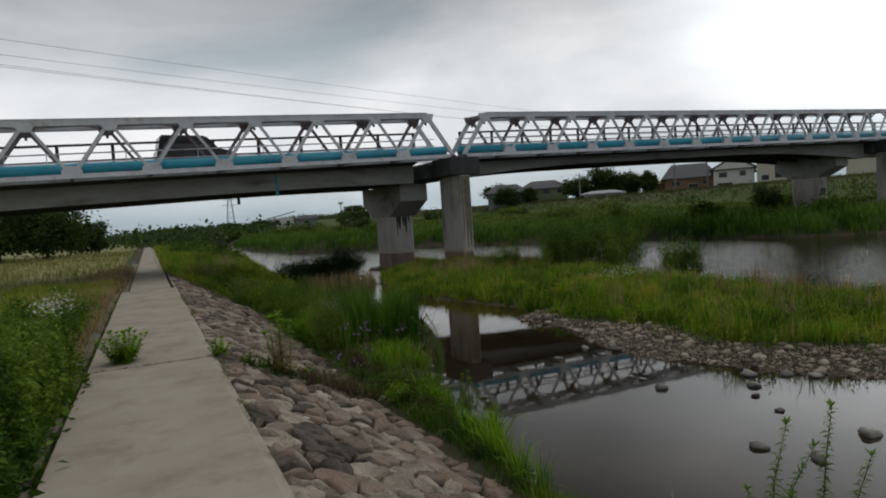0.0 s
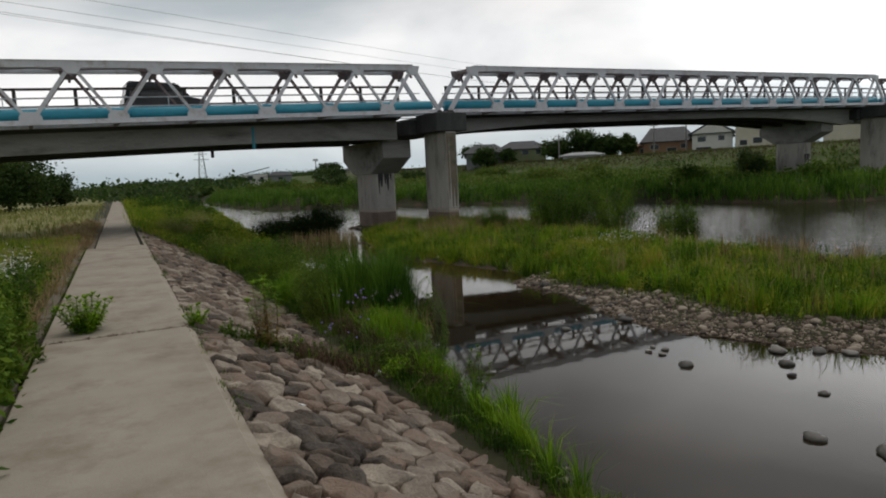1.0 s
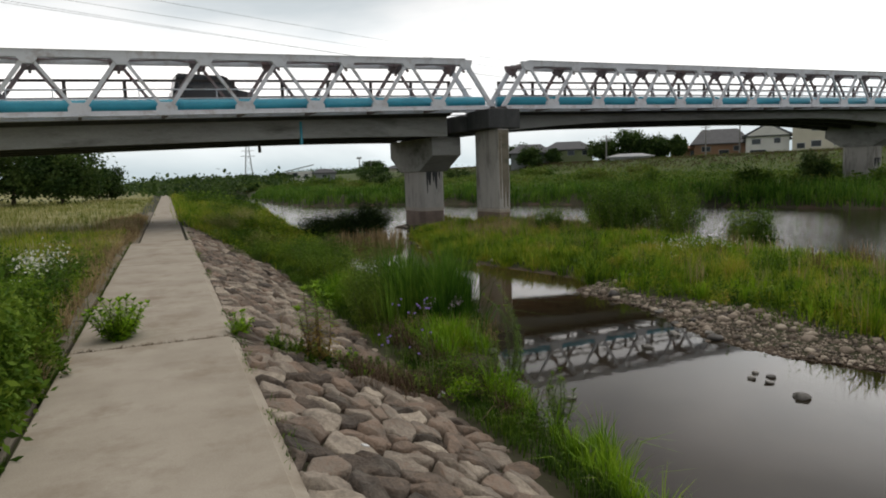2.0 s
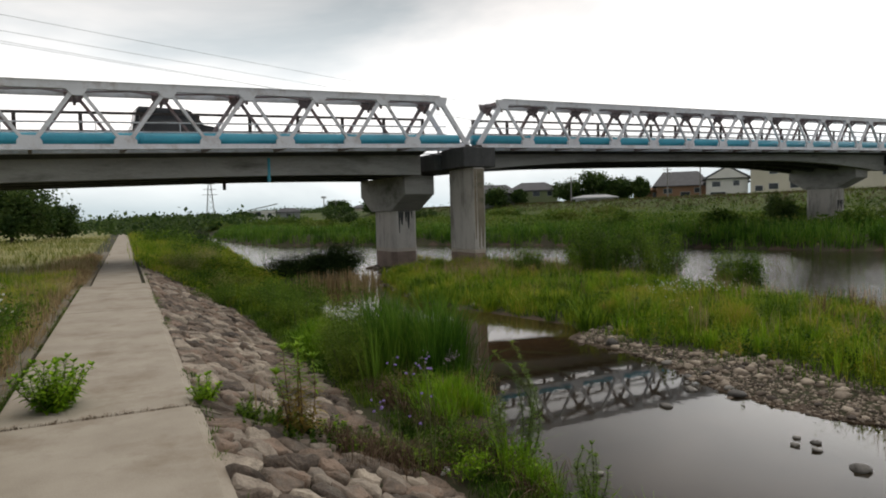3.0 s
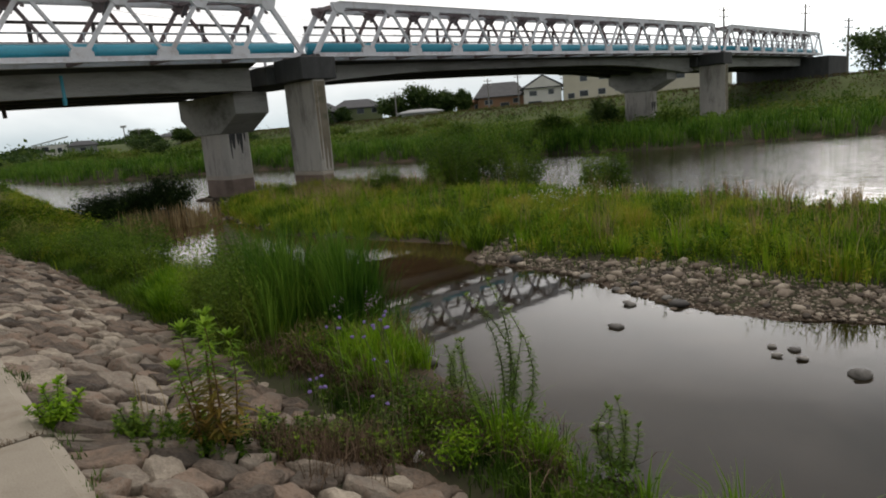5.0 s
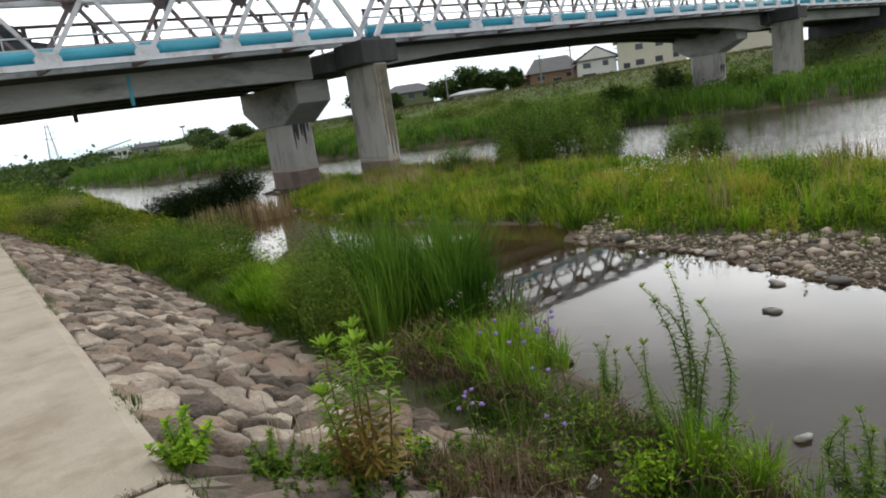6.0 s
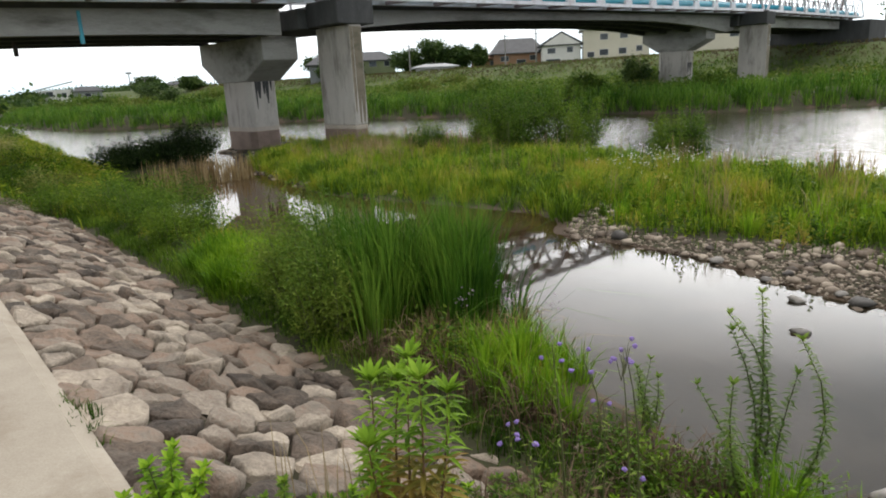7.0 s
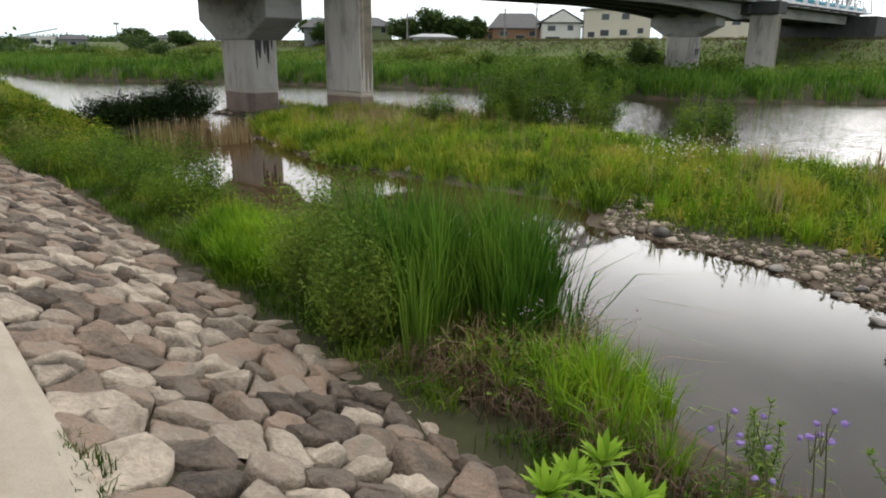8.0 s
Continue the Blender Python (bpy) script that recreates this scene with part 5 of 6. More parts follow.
for i in range(34):
    x, y = -0.78 - 1.1 * g.rand() ** 1.5, g.uniform(7.5, 19.5)
    shrub("verge_weed", x, y, 0.30, g.uniform(0.55, 0.95), 850, 0.068, L_WEED, "tall leafy green weed beside the footpath", "weed", 12, 0.8, group="verge weeds")
c = np.column_stack([TOE - 0.12 + np.abs(g.normal(0, 0.22, 1300)), g.uniform(8, 30, 1300)])
c = c[waves(c[:, 0] * 2, c[:, 1] * 1.7, 83) > -0.6]
P = tufts(g, c, 12, 0.07)
grass("toe_grass", P, g.uniform(0.05, 0.24, len(P)), 0.009, L_WEED, "short grass creeping over the lowest stones", 0.6, seed=40)
c = np.column_stack([TOE + 0.1 + np.abs(g.normal(0, 0.3, 260)), g.uniform(12.5, 17.0, 260)])
P = tufts(g, c, 10, 0.08)
grass("dead_litter", P, g.uniform(0.08, 0.36, len(P)), 0.009, L_DEAD, "dead brown stalks on the muddy bank", 1.0, seed=41)
for x, y, w, h_, m_ in ((3.95, 13.9, 0.25, 0.3, L_WEED), (4.15, 13.6, 0.25, 0.35, L_WILLOW), (4.05, 14.25, 0.2, 0.3, L_WEED), (3.85, 13.3, 0.22, 0.28, L_LUSH), (4.25, 13.1, 0.2, 0.4, L_LUSH), (4.0, 12.2, 0.2, 0.3, L_WEED)):
    shrub("bank_weed", x, y, w, h_, 700, 0.045, m_, "low leafy weed on the muddy bank", "weed", 10, 0.7, group="bank weeds")

# ---- beyond the river: trees, houses, poles ----
def tree(x, y, wide, high, label, leaf=L_TREE, n_=2600, size=0.32, z=None, group="far trees"):
    """Trunk, limbs, and a crown of leaf clumps with gaps."""
    z = float(height(x, y)) if z is None else z
    root = thing("tree", label, "tree", group, at=(x, y, z))
    bm = bmesh.new()
    stem_bm(bm, [(0, 0, -0.2), (0.05, 0, high * 0.25), (-0.05, 0.05, high * 0.5), (0, 0, high * 0.85)], 0.05 * high, 0.01 * high, 8)
    part("trunk", bm, M_BARK, root)
    C = []
    for i in range(11):
        a, up, r = i * 2.4 + g.uniform(-0.4, 0.4), g.uniform(0.12, 0.72), wide * g.uniform(0.5, 0.95)
        tip = Vector((math.cos(a) * r, math.sin(a) * r, high * (up + 0.12)))
        foot = Vector((0, 0, high * up * 0.75))
        bm = stem_bm(bmesh.new(), [foot, foot.lerp(tip, 0.5) + Vector((0, 0, 0.05 * high)), tip], 0.018 * high, 0.004 * high, 5)
        part("limb", bm, M_BARK, root)
        for s in (0.45, 0.7, 0.9, 1.05):
            q = foot.lerp(tip, s)
            C.append((q.x, q.y, q.z + g.uniform(0, 0.1) * high))
    for i in range(10):
        C.append((g.normal(0, wide * 0.3), g.normal(0, wide * 0.3), high * g.uniform(0.7, 0.97)))
    leaf_mass(g, root, "crown", C, np.array([wide * 0.2, wide * 0.2, high * 0.1]), n_, size, leaf, 0.6)
    return root


for x, y, w, h_ in ((-8.0, 76, 3.4, 5.0), (-12.5, 80, 4.0, 5.6), (-17.5, 74, 3.8, 5.2), (-23, 82, 4.4, 6.0), (-6.0, 88, 2.4, 3.2), (-29, 78, 4.2, 5.6)):
    tree(x, y, w, h_, "broad dark green tree at the meadow's edge", n_=9500, size=0.33, group="meadow trees")
for x, y, w, h_ in ((84.5, 121.5, 3.0, 4.4), (88.5, 118.5, 3.6, 5.8), (92.5, 115.5, 3.2, 4.6), (95.5, 113, 1.8, 4.3), (72, 131, 2.4, 3.8), (74, 139, 2.5, 4.4), (77.0, 129.5, 1.6, 3.0), (98, 39, 4.0, 5.4), (60, 205, 4, 3.6), (66, 190, 3.5, 3.2), (38, 250, 5, 3.4), (28, 270, 6, 3.4), (70, 240, 4, 3.8)):
    tree(x, y, w, h_, "dark green tree behind the levee", n_=4200, size=0.37 + 0.0012 * y, group="levee trees")
# far woods along both banks
c = np.vstack([np.column_stack([g.normal(a, s_, k_), g.normal(b, t_, k_)]) for a, b, s_, t_, k_ in ((8, 165, 5, 25, 420), (14, 260, 9, 40, 520), (30, 330, 22, 30, 700), (-30, 210, 18, 30, 420), (-60, 140, 16, 30, 420), (70, 330, 30, 20, 500))])
C = np.column_stack([c, height(c[:, 0], c[:, 1]) + 0.5])
C = np.repeat(C, 36, 0) + g.normal(0, 1, (len(C) * 36, 3)) * [2.2, 2.2, 0.9]
C[:, 2] = np.abs(C[:, 2])
V, Q = leaf_arrays(g, C, 0.75, 0.8, 0.6)
me = mesh_np("far_woods", V, Q)
me.materials.append(L_TREE)
tagged(new("far_woods", me), "low dark woods along the horizon", "woods", kind="stuff")

M_WHITEWALL = surface("white_render", [(0.2, (0.55, 0.54, 0.51)), (0.8, (0.72, 0.71, 0.68))], 0.5, 0.8, 0.05, 10)
M_CREAM = surface("cream_render", [(0.2, (0.50, 0.46, 0.37)), (0.8, (0.64, 0.60, 0.50))], 0.5, 0.8, 0.05, 10)
M_GREENWALL = surface("pale_green_cladding", [(0.2, (0.20, 0.24, 0.12)), (0.8, (0.30, 0.34, 0.19))], 0.5, 0.8, 0.05, 10)
M_BRICKWALL = surface("orange_brown_cladding", [(0.2, (0.26, 0.14, 0.08)), (0.8, (0.38, 0.22, 0.14))], 0.5, 0.8, 0.05, 10)
M_GREYWALL = surface("blue_grey_cladding", [(0.2, (0.17, 0.185, 0.19)), (0.8, (0.27, 0.285, 0.29))], 0.5, 0.8, 0.05, 10)
M_TILE = surface("dark_roof_tile", [(0.2, (0.035, 0.037, 0.042)), (0.8, (0.085, 0.088, 0.095))], 1.0, 0.6, 0.2, 8)
M_PALEROOF = surface("pale_metal_roof", [(0.2, (0.34, 0.35, 0.36)), (0.8, (0.48, 0.49, 0.5))], 1.0, 0.5, 0.1, 8)
M_GLASS = plain("window_glass", (0.035, 0.04, 0.045), 0.08, 0.0, 2.0, 0.2, 0.0)
M_POLE = surface("concrete_pole", [(0.2, (0.17, 0.165, 0.155)), (0.8, (0.28, 0.27, 0.26))], 2.0, 0.8, 0.05, 20)
M_WIRE = plain("dull_cable", (0.16, 0.165, 0.17), 0.6)


def house(x, y, z, yaw, wide, deep, eave, ridge, wall, roof, windows, label, gable=False, hip=0.28, lean=False):
    """A house: walls, roof with overhang, windows in the front (local -y). gable: the gable faces front."""
    root = thing("house", label, "house", "houses on the levee", at=(x, y, z), turn=yaw)
    W, D_ = wide / 2, deep / 2
    part("wall", box(bmesh.new(), (-W, -D_, -1.0), (W, D_, eave)), wall, root)
    o = 0.75
    bm = bmesh.new()
    if lean:
        pts_ = [(-W - o, -D_ - o, eave + 0.003), (W + o, -D_ - o, ridge * 0.62 + eave * 0.38), (W + o, D_ + o, ridge * 0.62 + eave * 0.38), (-W - o, D_ + o, eave + 0.003)]
        lo = [bm.verts.new(p) for p in pts_]
        hi = [bm.verts.new((p[0], p[1], p[2] + 0.22)) for p in pts_]
        bm.faces.new(lo), bm.faces.new(hi)
        for i in range(4):
            bm.faces.new((lo[i], lo[(i + 1) % 4], hi[(i + 1) % 4], hi[i]))
    else:
        base_pts = [(-W - o, -D_ - o), (W + o, -D_ - o), (W + o, D_ + o), (-W - o, D_ + o)]
        lo = [bm.verts.new((a, b, eave + 0.003)) for a, b in base_pts]
        hi = [bm.verts.new((a, b, eave + 0.18)) for a, b in base_pts]
        if gable:
            r0, r1 = bm.verts.new((0, -D_ - o, ridge)), bm.verts.new((0, D_ + o, ridge))
            bm.faces.new((hi[0], hi[1], r0)), bm.faces.new((hi[2], hi[3], r1))
            bm.faces.new((hi[1], hi[2], r1, r0)), bm.faces.new((hi[3], hi[0], r0, r1))
        else:
            k_ = (W + o) * (1 - hip * 2)
            r0, r1 = bm.verts.new((-k_, 0, ridge)), bm.verts.new((k_, 0, ridge))
            bm.faces.new((hi[0], hi[1], r1, r0)), bm.faces.new((hi[2], hi[3], r0, r1))
            bm.faces.new((hi[1], hi[2], r1)), bm.faces.new((hi[3], hi[0], r0))
        bm.faces.new(lo)
        for i in range(4):
            bm.faces.new((lo[i], lo[(i + 1) % 4], hi[(i + 1) % 4], hi[i]))
    bmesh.ops.recalc_face_normals(bm, faces=bm.faces[:])
    part("roof", bm, roof, root)
    if gable:
        bm = bmesh.new()
        prism(bm, [(-W + 0.05, eave + 0.19), (W - 0.05, eave + 0.19), (0, ridge - 0.35)], -D_ - o - 0.02, -D_ - o + 0.03)
        part("gable_wall", bm, wall, root)
    for wx, wz, ww, wh in windows:
        win = part("window", box(bmesh.new(), (wx - ww / 2 - 0.08, -D_ - 0.06, wz - wh / 2 - 0.08), (wx + ww / 2 + 0.08, -D_ + 0.05, wz + wh / 2 + 0.08), 0.02), M_PALEROOF, root)
        part("pane", box(bmesh.new(), (wx - ww / 2, -D_ - 0.075, wz - wh / 2), (wx + ww / 2, -D_ - 0.062, wz + wh / 2)), M_GLASS, win)
    return root


house(75.5, 136.5, 2.2, -29, 8.5, 8, 3.2, 5.3, M_GREYWALL, M_TILE, [(2.4, 2.3, 0.9, 0.8), (-1.5, 2.1, 1.2, 1.0)], "blue-grey house with a dark hipped roof")
house(84.0, 134.5, 2.7, -32, 10.2, 8, 3.2, 5.2, M_GREENWALL, M_TILE, [(-3, 2.6, 1.4, 1.0), (0.5, 2.6, 1.4, 1.0), (3.4, 2.6, 1.0, 1.0)], "pale green house with a dark hipped roof")
house(103.5, 119.0, 2.7, -41, 6.5, 5, 2.4, 3.2, M_BRICKWALL, M_BRICKWALL, [(-1.5, 1.5, 1.0, 0.9), (1.4, 1.4, 1.6, 1.2)], "low orange-brown annex beside a house")
house(107.6, 114.2, 2.9, -41, 10.0, 8, 2.9, 6.1, M_BRICKWALL, M_TILE, [(-2.8, 2.0, 1.6, 0.9), (0.6, 1.2, 1.8, 1.0), (3.0, 2.0, 1.2, 0.9)], "orange-brown house with a dark tiled roof", hip=0.2)
house(107.0, 101.8, 3.1, -46, 7.2, 8, 3.5, 6.1, M_WHITEWALL, M_TILE, [(-1.9, 2.6, 1.4, 0.9), (1.6, 2.7, 1.0, 0.9), (-1.6, 0.7, 2.6, 0.7)], "white house with a dark tiled gable roof", gable=True)
house(110.5, 105.0, 3.0, -46, 7.0, 7, 3.0, 5.6, M_GREYWALL, M_TILE, [(1.0, 2.9, 1.2, 0.9)], "grey house with a dark tiled roof")
house(112.8, 93.2, 3.3, -50, 12.0, 8, 5.7, 6.1, M_CREAM, M_PALEROOF, [(-2.2, 4.4, 1.3, 1.0), (1.4, 4.5, 1.3, 1.0), (-4.6, 1.3, 1.2, 0.9), (-2.2, 1.6, 1.5, 1.0), (1.2, 1.7, 1.3, 1.0), (4.2, 2.0, 1.0, 0.9)], "tall cream-walled building with small windows", hip=0.1)
house(122.5, 79.5, 3.3, -56, 16.0, 9, 5.3, 5.8, M_CREAM, M_PALEROOF, [(-1, 3.4, 1.6, 1.1), (4, 3.6, 1.4, 1.1)], "long cream-walled building behind the levee", hip=0.1)
house(80.5, 108.5, 2.4, -38, 7.0, 4, 1.2, 1.9, M_PALEROOF, M_PALEROOF, [(0, 0.7, 1.0, 0.4)], "low shed with a pale metal roof")
house(46.3, 253.5, 0.9, -11, 9.0, 8, 3.4, 7.0, M_WHITEWALL, M_PALEROOF, [(-1.5, 2.2, 1.8, 1.4), (2.4, 1.8, 1.2, 1.2)], "white modern house with a slanting roof", lean=True)
house(55.0, 251.0, 0.8, -13, 8.0, 8, 2.6, 4.2, M_GREYWALL, M_TILE, [(0, 1.6, 1.6, 1.0)], "grey house far off behind bushes")
house(77.0, 262.0, 1.5, -16, 9.0, 8, 3.0, 4.6, M_WHITEWALL, M_PALEROOF, [(-1.6, 1.8, 1.6, 1.0)], "pale house far off along the levee")
house(87.0, 262.0, 1.5, -18, 8.0, 8, 2.8, 4.2, M_CREAM, M_TILE, [(1.2, 1.8, 1.4, 1.0)], "cream house far off along the levee")


def utility_pole(x, y, top, label="grey concrete utility pole with cross-arms", arms=2):
    z = float(height(x, y))
    root = thing("utility_pole", label, "utility pole", "utility poles", at=(x, y, z - 0.1))
    part("pole", tube(bmesh.new(), (0, 0, 0), (0, 0, top - z), 0.17, 0.11, 10), M_POLE, root)
    for i in range(arms):
        bm = bmesh.new()
        beam(bm, (-0.9, 0.2, top - z - 0.4 - 0.8 * i), (0.9, -0.2, top - z - 0.4 - 0.8 * i), 0.1, 0.1)
        arm = part("cross_arm", bm, M_POLE, root)
        for s in (-0.75, 0.0, 0.75):
            part("insulator", tube(bmesh.new(), (s, -s * 0.22, top - z - 0.36 - 0.8 * i), (s, -s * 0.22, top - z - 0.12 - 0.8 * i), 0.06, 0.04, 8), M_WHITEWALL, arm)
    return root


for x, y, top in ((82.5, 118.5, 8.4), (97.5, 107.5, 9.4), (102.5, 104.0, 10.5), (110.6, 99.0, 9.6), (87.0, 53.5, 13.2), (93.5, 46.2, 12.6), (97.5, 42.6, 10.5), (100.0, 56.0, 11.5), (68, 235, 7.6), (92, 240, 8.0)):
    utility_pole(x, y, top)
# floodlight mast far off
mast = thing("floodlight_mast", "slim mast with a lamp ring far off", "mast", at=(78.5, 288, 1.5))
part("pole", tube(bmesh.new(), (0, 0, 0), (0, 0, 8.4), 0.28, 0.18, 10), M_POLE, mast)
for i in range(6):
    a = i * 1.047
    part("lamp_head", box(bmesh.new(), (-0.3, -0.2, -0.3), (0.3, 0.2, 0.3), 0.05, pose(0.8 * math.cos(a), 0.8 * math.sin(a), 8.3)), M_PALEROOF, mast)
part("lamp_ring", tube(bmesh.new(), (0, 0, 7.8), (0, 0, 8.0), 1.1, 1.1, 14), M_POLE, mast)
# lattice pylon
# zinc with the distance haze put into its pale colour
M_HAZE = plain("hazed_zinc", (0.42, 0.45, 0.47), 0.7, 0.0)
pylon = thing("pylon", "pale lattice power pylon far off", "pylon", at=(45.5, 405, 0))
for sx in (-1, 1):
    for sy in (-1, 1):
        bm = bmesh.new()
        beam(bm, (sx * 2.4, sy * 2.4, 0), (sx * 0.5, sy * 0.5, 24), 0.24, 0.24)
        part("pylon_leg", bm, M_HAZE, pylon)
for i in range(7):
    for s in (-1, 1):
        z0, z1 = i * 3.2, (i + 1) * 3.2
        w0, w1 = 2.4 - 1.9 * z0 / 24, 2.4 - 1.9 * z1 / 24
        bm = bmesh.new()
        beam(bm, (-s * w0, -w0, z0), (s * w1, -w1, z1), 0.14, 0.14)
        part("lattice_bar", bm, M_HAZE, pylon)
for z, w in ((15.5, 4.0), (18.5, 3.4), (21.5, 2.8)):
    bm = bmesh.new()
    beam(bm, (-w, 0, z), (w, 0, z), 0.25, 0.3)
    part("cross_arm", bm, M_HAZE, pylon)
# power lines overhead: slack cables
def cable(a, b, sag, r=0.035):
    a, b = Vector(a), Vector(b)
    pts_ = [a.lerp(b, s) - Vector((0, 0, sag * 4 * s * (1 - s))) for s in np.linspace(0, 1, 15)]
    ob = part("power_cable", stem_bm(bmesh.new(), pts_, r, r, 5), M_WIRE, None, "thin dull grey power cable slung overhead")
    tagged(ob, category="cable", group="power cables")


for a, b in (((-96, 88.6, 31.8), (188, 249.6, 37.5)), ((-91, 86, 30.0), (181, 261, 36.6)), ((-92, 86.5, 29.6), (181, 262, 37.2)), ((-99, 84, 33.6), (190, 245, 38.6))):
    cable(a, b, 1.2, 0.032)
# a dark van crossing the road bridge
M_CAR = plain("dark_grey_car_paint", (0.05, 0.052, 0.058), 0.25, 0.4, 3.0)
M_TYRE = plain("black_rubber", (0.02, 0.02, 0.02), 0.85)
M_LAMP = plain("lamp_glass", (0.5, 0.48, 0.46), 0.15)
van = thing("van", "small dark grey van on the road bridge", "car")
van.matrix_basis = BRIDGE_LEFT @ pose(2.35, 4.2, zc(2.35) + 0.125, 0, 0, 0)
bm = bmesh.new()
prism(bm, [(-1.7, 0.28), (1.68, 0.28), (1.72, 0.8), (1.5, 0.98), (0.95, 1.08), (-1.66, 1.08), (-1.72, 0.7)], -0.74, 0.74)
bmesh.ops.bevel(bm, geom=bm.edges[:], offset=0.05, segments=2, affect="EDGES")
part("body", bm, M_CAR, van)
bm = bmesh.new()
prism(bm, [(-1.62, 1.075), (0.98, 1.075), (0.42, 1.66), (-1.5, 1.7)], -0.66, 0.66)
bmesh.ops.bevel(bm, geom=bm.edges[:], offset=0.06, segments=2, affect="EDGES")
cabin = part("cabin", bm, M_CAR, van)
for a, b in ((-1.4, -0.5), (-0.42, 0.42)):
    bm = bmesh.new()
    prism(bm, [(a, 1.14), (b + (0.22 if b > 0 else 0), 1.14), (b, 1.56), (a, 1.58)], -0.668, -0.655)
    part("side_window", bm, M_GLASS, cabin)
for x in (-1.12, 1.1):
    for y_ in (-0.68, 0.68):
        wheel = part("wheel", tube(bmesh.new(), (x, y_ - 0.09, 0.28), (x, y_ + 0.09, 0.28), 0.28, 0.28, 20), M_TYRE, van)
        part("rim", tube(bmesh.new(), (x, y_ - 0.096, 0.28), (x, y_ + 0.096, 0.28), 0.17, 0.17, 14), M_PALEROOF, wheel)
part("headlight", box(bmesh.new(), (1.6, -0.66, 0.66), (1.735, -0.4, 0.8), 0.02), M_LAMP, van)
part("headlight", box(bmesh.new(), (1.6, 0.4, 0.66), (1.735, 0.66, 0.8), 0.02), M_LAMP, van)

# ---- single plants near the path ----
def leaf_blade(bm, p, d, size, slim=0.22, fold=0.25, droop=0.3):
    """One lance-shaped leaf from p along d."""
    d = Vector(d).normalized()
    s = d.cross(Vector((0, 0, 1)))
    s = s.normalized() if s.length > 0.01 else Vector((1, 0, 0))
    u = s.cross(d)
    row = []
    for t, w in ((0.0, 0.12), (0.3, 1.0), (0.65, 0.8), (1.0, 0.0)):
        c = Vector(p) + d * size * t - Vector((0, 0, 1)) * droop * size * t * t
        if w == 0:
            row.append([bm.verts.new(c)])
        else:
            row.append([bm.verts.new(c - s * w * slim * size * 0.5 + u * fold * slim * size * w * 0.5), bm.verts.new(c), bm.verts.new(c + s * w * slim * size * 0.5 + u * fold * slim * size * w * 0.5)])
    for a, b in zip(row[:-1], row[1:]):
        if len(b) == 1:
            bm.faces.new((a[0], a[1], b[0])), bm.faces.new((a[1], a[2], b[0]))
        else:
            bm.faces.new((a[0], a[1], b[1], b[0])), bm.faces.new((a[1], a[2], b[2], b[1]))


def leafy_stem(root, foot, top, n_, size, leaf, stem, slim=0.24, start=0.15, end_tuft=6, bend=0.05, lower=None, droop=0.3):
    """An upright stem with leaves set spirally, smaller towards the top; the lower ones may be of another colour."""
    foot, top = Vector(foot), Vector(top)
    side = Vector((g.normal(), g.normal(), 0)) * bend * (top - foot).length
    def at(t):
        return foot.lerp(top, t) + side * 4 * t * (1 - t)
    L = (top - foot).length
    part("stem", stem_bm(bmesh.new(), [at(t) for t in np.linspace(0, 1, 6)], 0.006 + 0.003 * L, 0.002, 5), stem, root)
    for which, lo, hi in ((lower, start, 0.6), (leaf, 0.6 if lower else start, 1.0)):
        if which is None:
            continue
        bm = bmesh.new()
        k_ = max(3, int(n_ * (hi - lo)))
        for i in range(k_):
            t = lo + (hi - lo) * (i + g.uniform(0, 1)) / k_
            a = i * 2.4 + g.uniform(-0.3, 0.3)
            leaf_blade(bm, at(t), (math.cos(a), math.sin(a), g.uniform(-0.1, 0.7)), size * (1.15 - 0.55 * t) * g.uniform(0.75, 1.2), slim, droop=droop)
        if which is leaf:
            for i in range(end_tuft):
                a = i * 6.283 / end_tuft + g.uniform(-0.3, 0.3)
                leaf_blade(bm, at(1.0), (math.cos(a), math.sin(a), g.uniform(0.7, 1.6)), size * g.uniform(0.6, 0.95), slim, droop=0.2)
        part("foliage", bm, which, root)


L_YELLOWING = leafy("yellowing_leaf", [(0.1, (0.16, 0.17, 0.03)), (0.5, (0.30, 0.22, 0.05)), (0.95, (0.36, 0.19, 0.05))])


def goldenrod(x, y, stems, high, spread, label):
    root = thing("goldenrod_plant", label, "plant", at=(x, y, slope_z(x) - 0.04))
    for i in range(stems):
        a = i * 2.4
        r = spread * math.sqrt((i + 0.5) / stems)
        f = (math.cos(a) * r * 0.5, math.sin(a) * r * 0.5, 0)
        h_ = high * g.uniform(0.72, 1.05)
        leafy_stem(root, f, (math.cos(a) * r - 0.05, math.sin(a) * r - 0.08, h_), 100, 0.135, L_BRIGHT, M_STEMRED, 0.2, 0.12, 24, 0.03, L_YELLOWING)
    return root


def slope_z(x):
    return -0.02 - FALL * (x - SLOPE_TOP) / (TOE - SLOPE_TOP)


goldenrod(2.24, 13.92, 6, 0.91, 0.20, "bright green goldenrod with yellowing lower leaves on stones")
# weed on the path's joint, and beside it
def weed(x, y, z, wide, high, stems, leaf, label, size=0.07, stem=None, slim=0.4):
    root = thing("weed", label, "weed", "weeds in the joints", at=(x, y, z))
    for i in range(stems):
        a, r = i * 2.4 + g.uniform(-0.3, 0.3), wide * math.sqrt((i + 0.3) / stems)
        h_ = high * g.uniform(0.6, 1.05) * (1 - 0.45 * r / wide)
        leafy_stem(root, (math.cos(a) * r * 0.25, math.sin(a) * r * 0.25, -0.02), (math.cos(a) * r, math.sin(a) * r, h_), 48, size, leaf, stem or M_STEM, slim, 0.06, 6)
    return root


